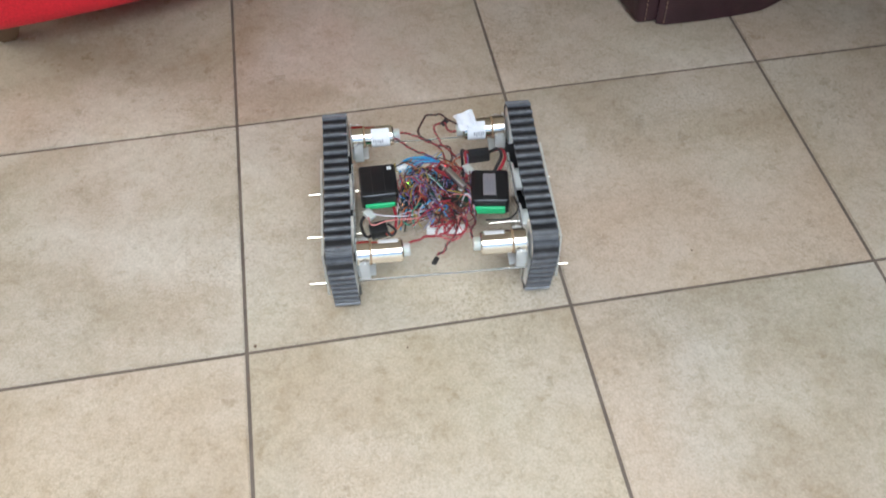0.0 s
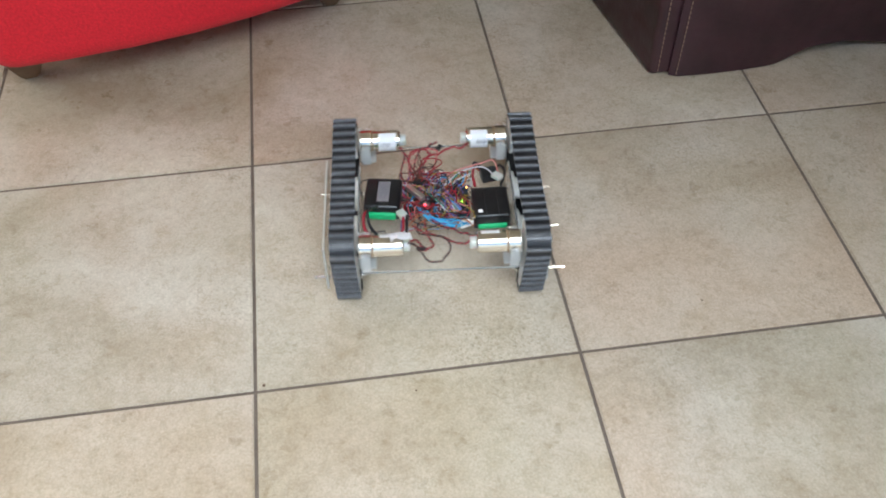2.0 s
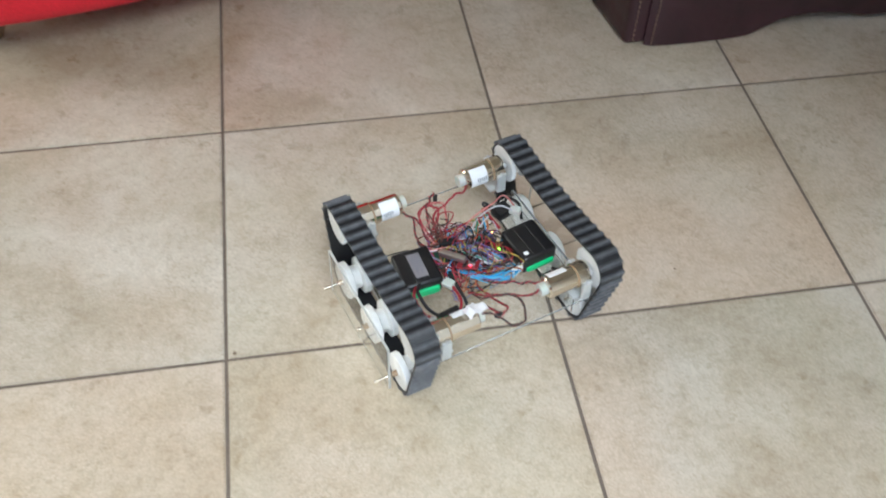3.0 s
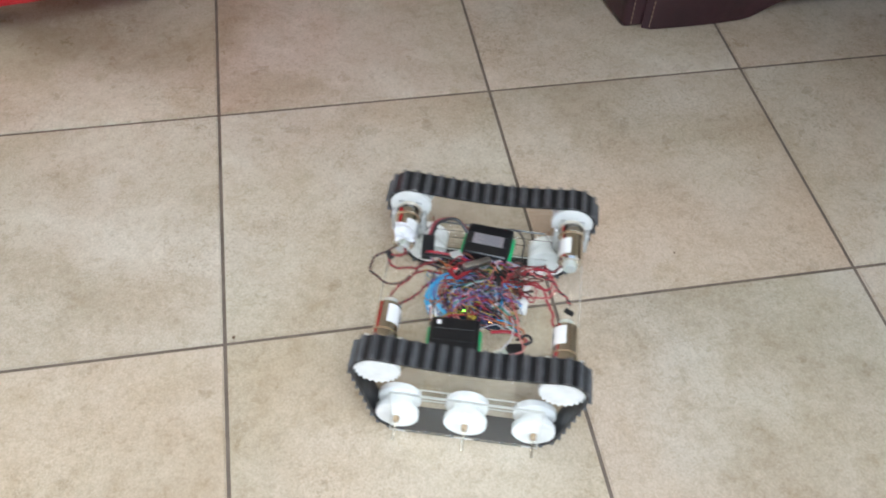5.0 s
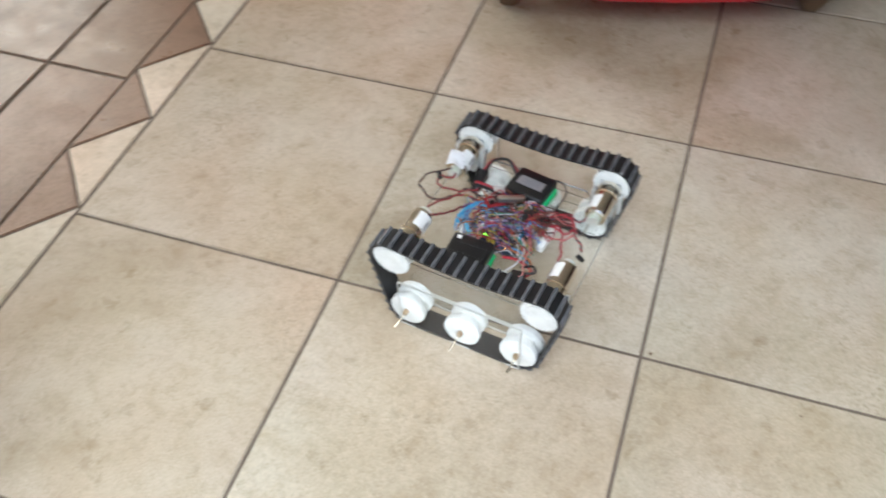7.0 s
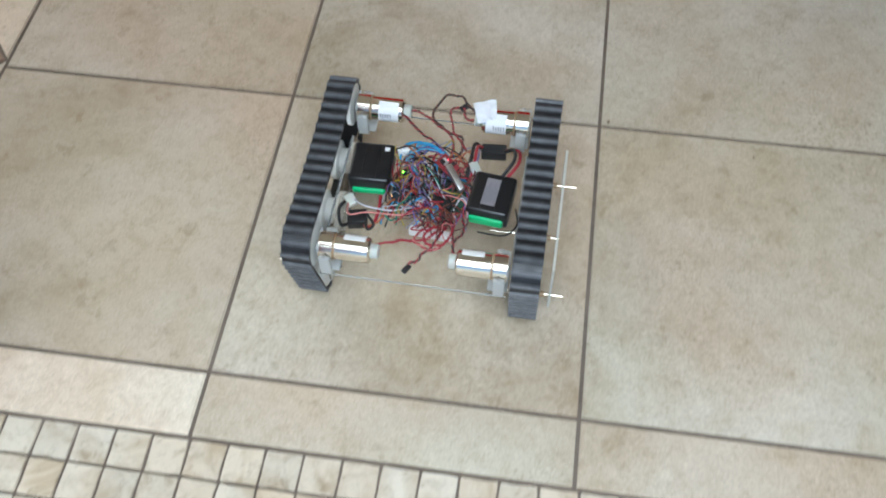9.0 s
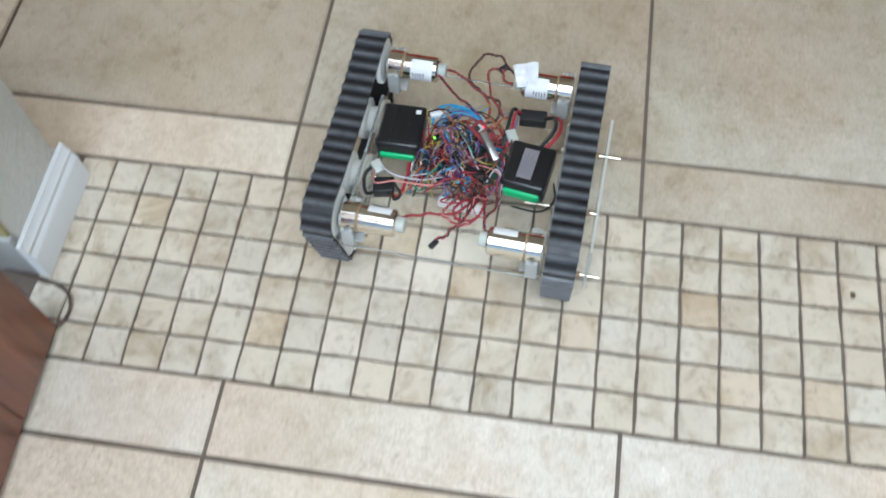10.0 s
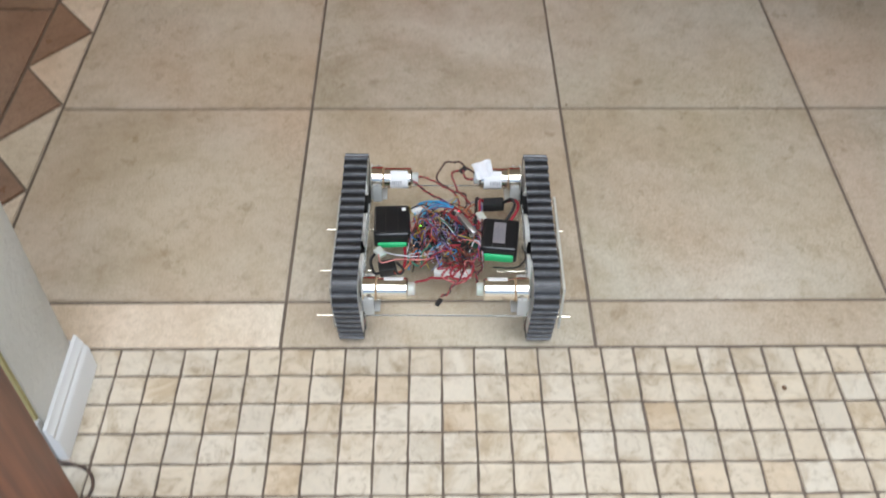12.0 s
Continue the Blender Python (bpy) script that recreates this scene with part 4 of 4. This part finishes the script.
    for pts, mats in (
        ([(-0.052, LU, 0.122), (-0.030, 0.112, 0.116), (-0.006, 0.100, 0.108), (0.014, 0.090, 0.100), (0.020, 0.066, 0.086)], (RED_W, BROWN_W)),
        ([(-0.052, LU - 0.004, 0.120), (-0.036, 0.096, 0.112), (-0.020, 0.084, 0.104), (0.000, 0.076, 0.096), (0.016, 0.058, 0.082)], (BLACK_W, RED_W)),
        ([(0.052, LU, 0.122), (0.036, 0.116, 0.130), (0.014, 0.142, 0.122), (-0.008, 0.136, 0.116), (-0.012, 0.108, 0.112), (0.006, 0.096, 0.106), (0.030, 0.088, 0.096), (0.026, 0.070, 0.086)], (BROWN_W, BLACK_W)),
        ([(0.050, LU - 0.002, 0.120), (0.030, 0.104, 0.122), (0.022, 0.122, 0.124), (0.010, 0.114, 0.120), (0.016, 0.094, 0.108), (0.038, 0.076, 0.092)], (RED_W, BROWN_W)),
        ([(-0.052, -LU + 0.010, 0.110), (-0.044, -0.084, 0.100), (-0.024, -0.064, 0.078), (0.000, -0.054, 0.070), (0.020, -0.040, 0.066), (0.026, -0.016, 0.066)], (RED_W, RED_W)),
        ([(0.054, -LU + 0.012, 0.108), (0.046, -0.078, 0.094), (0.040, -0.050, 0.076), (0.036, -0.028, 0.070), (0.034, -0.006, 0.070)], (BLACK_W, RED_W)),
        ([(0.030, -0.016, 0.072), (0.038, -0.044, 0.080), (0.026, -0.064, 0.076), (0.008, -0.058, 0.074), (0.012, -0.040, 0.078), (0.030, -0.034, 0.078)], (RED_W, RED_W)),
        ([(0.034, -0.010, 0.072), (0.026, -0.050, 0.082), (0.010, -0.070, 0.070), (0.002, -0.076, 0.062), (-0.006, -0.082, 0.060)], (RED_W, BLACK_W)),
        ([(0.022, -0.012, 0.070), (0.004, -0.036, 0.078), (-0.004, -0.056, 0.074), (0.016, -0.066, 0.070), (0.034, -0.054, 0.074)], (RED_W, PINK_W)),
        ([(0.044, 0.040, 0.080), (0.052, 0.018, 0.084), (0.046, -0.008, 0.080), (0.050, -0.030, 0.074), (0.044, -0.052, 0.076)], (RED_W, BLACK_W)),
        ([(0.040, 0.030, 0.080), (0.048, 0.006, 0.086), (0.042, -0.016, 0.082), (0.036, -0.034, 0.076)], (PURPLE_W, RED_W)),
    ):
        twisted(robot, pts, mats)
    part("loose_plug", box_bm(-0.003, 0.003, -0.006, 0.006, 0, 0.004, bevel=0.0006), CHIP, robot, "loose black plug", m=pose(-0.009, -0.112, 0.096, 0, 0, -30))
    part("loose_plug", box_bm(-0.0035, 0.0035, -0.006, 0.006, 0, 0.004, bevel=0.0006), CHIP, robot, "loose black plug", m=pose(0.026, 0.121, 0.124, 20, 10, -50))

    # ribbon of blue and purple jumpers arching over the boards, then the general tangle
    for k in range(20):
        f = k / 19
        x0 = -0.044 + 0.024 * f + rng.uniform(-1, 1) * 0.005
        wire(robot, [(x0, 0.060 + 0.006 * f, 0.060), (x0 + 0.002, 0.070 + rng.uniform(-1, 1) * 0.009, 0.083 + rng.uniform(-1, 1) * 0.008), (x0 + 0.022, 0.076 - 0.010 * f + rng.uniform(-1, 1) * 0.008, 0.100 + rng.uniform(-1, 1) * 0.009),
                     (0.004 + 0.016 * f, 0.062 - 0.006 * f, 0.102 - 0.008 * f), (0.018 + 0.012 * f + rng.uniform(-1, 1) * 0.003, 0.040 - 0.010 * f, 0.082)], (BLUE_W, CYAN_W, BLUE_W, PURPLE_W, GREY_W, CYAN_W)[k % 6], 0.0008)
    for k in range(11):
        f = k / 10
        wire(robot, [(-0.030 + 0.022 * f, 0.056 - 0.004 * f, 0.060), (-0.034 + 0.024 * f, 0.044, 0.092), (-0.018 + 0.022 * f, 0.020 + rng.uniform(-1, 1) * 0.006, 0.100 + rng.uniform(-1, 1) * 0.006),
                     (-0.004 + 0.03 * f, -0.002 + rng.uniform(-1, 1) * 0.006, 0.086), (0.010 + 0.028 * f, -0.012, 0.066)], (PURPLE_W, BLUE_W, GREY_W, GREEN_W, WHITE_W, PURPLE_W)[k % 6], 0.0009)
    palette = (RED_W, RED_W, RED_W, BLACK_W, BLACK_W, BLACK_W, BROWN_W, BROWN_W, BLUE_W, PURPLE_W, ORANGE_W, GREEN_W, WHITE_W, GREY_W, YELLOW_W, PINK_W)
    for k in range(96):
        x, y = rng.uniform(-0.046, 0.044), rng.uniform(-0.018, 0.072)
        a = rng.uniform(0, 2 * math.pi)
        pts = [(x, y, rng.uniform(0.056, 0.066))]
        span = rng.uniform(0.010, 0.022)
        for j in range(1, 5):
            a += rng.uniform(-0.9, 0.9)
            x, y = x + span * math.cos(a), y + span * math.sin(a)
            x, y = max(-0.052, min(0.052, x)), max(-0.03, min(0.082, y))
            pts.append((x, y, (0.078, 0.094, 0.090, 0.064)[j - 1] + rng.uniform(-0.008, 0.010)))
        wire(robot, pts, rng.choice(palette), rng.choice((0.0007, 0.0008, 0.0010)))
    # finer, darker tangle between the boards, and the red leads gathered at the rear
    for k in range(120):
        a, q = rng.uniform(0, 2 * math.pi), rng.uniform(0.004, 0.040)
        cx, cy = -0.002 + q * math.cos(a), 0.004 + q * math.sin(a)
        t = rng.uniform(0, 2 * math.pi)
        w, h = rng.uniform(0.008, 0.020), rng.uniform(0.104, 0.122)
        wire(robot, [(cx, cy, 0.100), (cx + w * 0.4 * math.cos(t), cy + w * 0.4 * math.sin(t), h), (cx + w * math.cos(t + 0.5), cy + w * math.sin(t + 0.5), h + rng.uniform(-0.004, 0.006)),
                     (cx + w * 1.4 * math.cos(t + 1.1), cy + w * 1.4 * math.sin(t + 1.1), 0.103)], rng.choice((BLACK_W, BLACK_W, BLACK_W, RED_W, RED_W, PURPLE_W, BLUE_W, PINK_W, BROWN_W, GREY_W, YELLOW_W)), rng.choice((0.0006, 0.0007, 0.0009)), 5, False)
    for k in range(11):
        cx, cy = 0.022 + rng.uniform(-1, 1) * 0.020, -0.050 + rng.uniform(-1, 1) * 0.016
        t = rng.uniform(0, 2 * math.pi)
        w = rng.uniform(0.010, 0.018)
        wire(robot, [(0.030 + rng.uniform(-1, 1) * 0.012, -0.028, 0.104)] + [(cx + w * math.cos(t + j * 1.3), cy + w * math.sin(t + j * 1.3), 0.100 + rng.uniform(0, 1) * 0.022) for j in range(4)], rng.choice((RED_W, RED_W, PINK_W, BLACK_W, BROWN_W)), rng.choice((0.0007, 0.0009)), 6, False)
    return robot, moving


# ---- motion ----
# seconds, x, y, heading in degrees
DRIVE = [
    (0, 0.733, 0.595, -4.3),
    (0.2, 0.738, 0.640, -3.0),
    (0.4, 0.740, 0.673, -0.1),
    (0.5, 0.742, 0.683, 6.1),
    (0.6, 0.736, 0.682, 14.1),
    (0.7, 0.737, 0.679, 24.9),
    (0.8, 0.733, 0.674, 34.1),
    (0.9, 0.733, 0.677, 45.3),
    (1, 0.736, 0.681, 56.2),
    (1.1, 0.740, 0.677, 67.5),
    (1.2, 0.741, 0.678, 79.4),
    (1.3, 0.739, 0.680, 92.6),
    (1.4, 0.736, 0.681, 104.5),
    (1.5, 0.734, 0.684, 115.2),
    (1.7, 0.731, 0.691, 138.8),
    (2, 0.730, 0.679, 174.7),
    (2.5, 0.741, 0.636, 195.8),
    (3, 0.784, 0.503, 198.8),
    (3.2, 0.806, 0.444, 199.8),
    (3.4, 0.828, 0.392, 199.0),
    (3.55, 0.840, 0.386, 188.0),
    (4, 0.849, 0.385, 136.0),
    (4.45, 0.858, 0.386, 84.0),
    (4.6, 0.856, 0.390, 74.0),
    (4.8, 0.821, 0.399, 73.9),
    (5, 0.782, 0.408, 72.8),
    (5.5, 0.648, 0.449, 73.7),
    (6, 0.492, 0.481, 76.8),
    (6.2, 0.431, 0.500, 78.0),
    (6.5, 0.335, 0.519, 78.5),
    (6.6, 0.301, 0.525, 79.6),
    (7, 0.232, 0.539, 81.3),
    (7.2, 0.226, 0.538, 67.5),
    (7.4, 0.241, 0.545, 46.0),
    (7.5, 0.228, 0.541, 36.2),
    (7.7, 0.234, 0.539, 16.2),
    (7.8, 0.234, 0.543, 7.0),
    (7.9, 0.235, 0.543, 1.0),
    (8.05, 0.236, 0.538, -1.0),
    (9, 0.240, 0.230, -1.0),
    (9.3, 0.242, 0.129, -1.6),
    (9.5, 0.240, 0.064, -2.5),
    (10, 0.231, -0.096, -3.8),
    (10.5, 0.217, -0.255, -5.2),
    (11, 0.218, -0.262, -4.0),
    (11.5, 0.229, -0.126, -2.3),
    (12, 0.236, 0.029, -0.8),
]


def drive_at(t):
    for a, b in zip(DRIVE, DRIVE[1:]):
        if a[0] <= t <= b[0]:
            f = (t - a[0]) / (b[0] - a[0])
            return [p + (q - p) * f for p, q in zip(a[1:], b[1:])]
    return list(DRIVE[-1][1:])


def motions():
    walk(ROBOT, [(t, pose(x, y, 0, 0, 0, a)) for t, x, y, a in DRIVE])
    steps = [k / 10 for k in range(121)]
    run = {-1: [0.0], 1: [0.0]}
    for t0, t1 in zip(steps, steps[1:]):
        x0, y0, a0 = drive_at(t0)
        x1, y1, a1 = drive_at(t1)
        h = radians((a0 + a1) / 2)
        ahead = -(x1 - x0) * math.sin(h) + (y1 - y0) * math.cos(h)
        for side in (-1, 1):
            run[side].append(run[side][-1] + ahead + side * XB * radians(a1 - a0))
    for side, belt, cleats, wheels in MOVING:
        for w, r in wheels:
            at = w.location.copy()
            walk(w, [(t, Matrix.Translation(at) @ Matrix.Rotation(-s / r, 4, "X")) for t, s in zip(steps, run[side])])
        for k, c in enumerate(cleats):
            s0 = LOOP_LENGTH * k / CLEATS
            walk(c, [(t, cleat_pose(s0 - s)) for t, s in zip(steps, run[side])])


wooden_door()
# the third speck stands for a dark chip in the mosaic
for spot in ((1.097, 0.513, 0.0016), (0.665, 0.420, 0.0014), (0.700, -0.158, 0.0036), (0.462, 0.458, 0.0022), (0.690, -0.412, 0.0018)):
    crumb(*spot)
red_armchair()
leather_sofa()
ROBOT, MOVING = tracked_robot()
lay_floor()
motions()
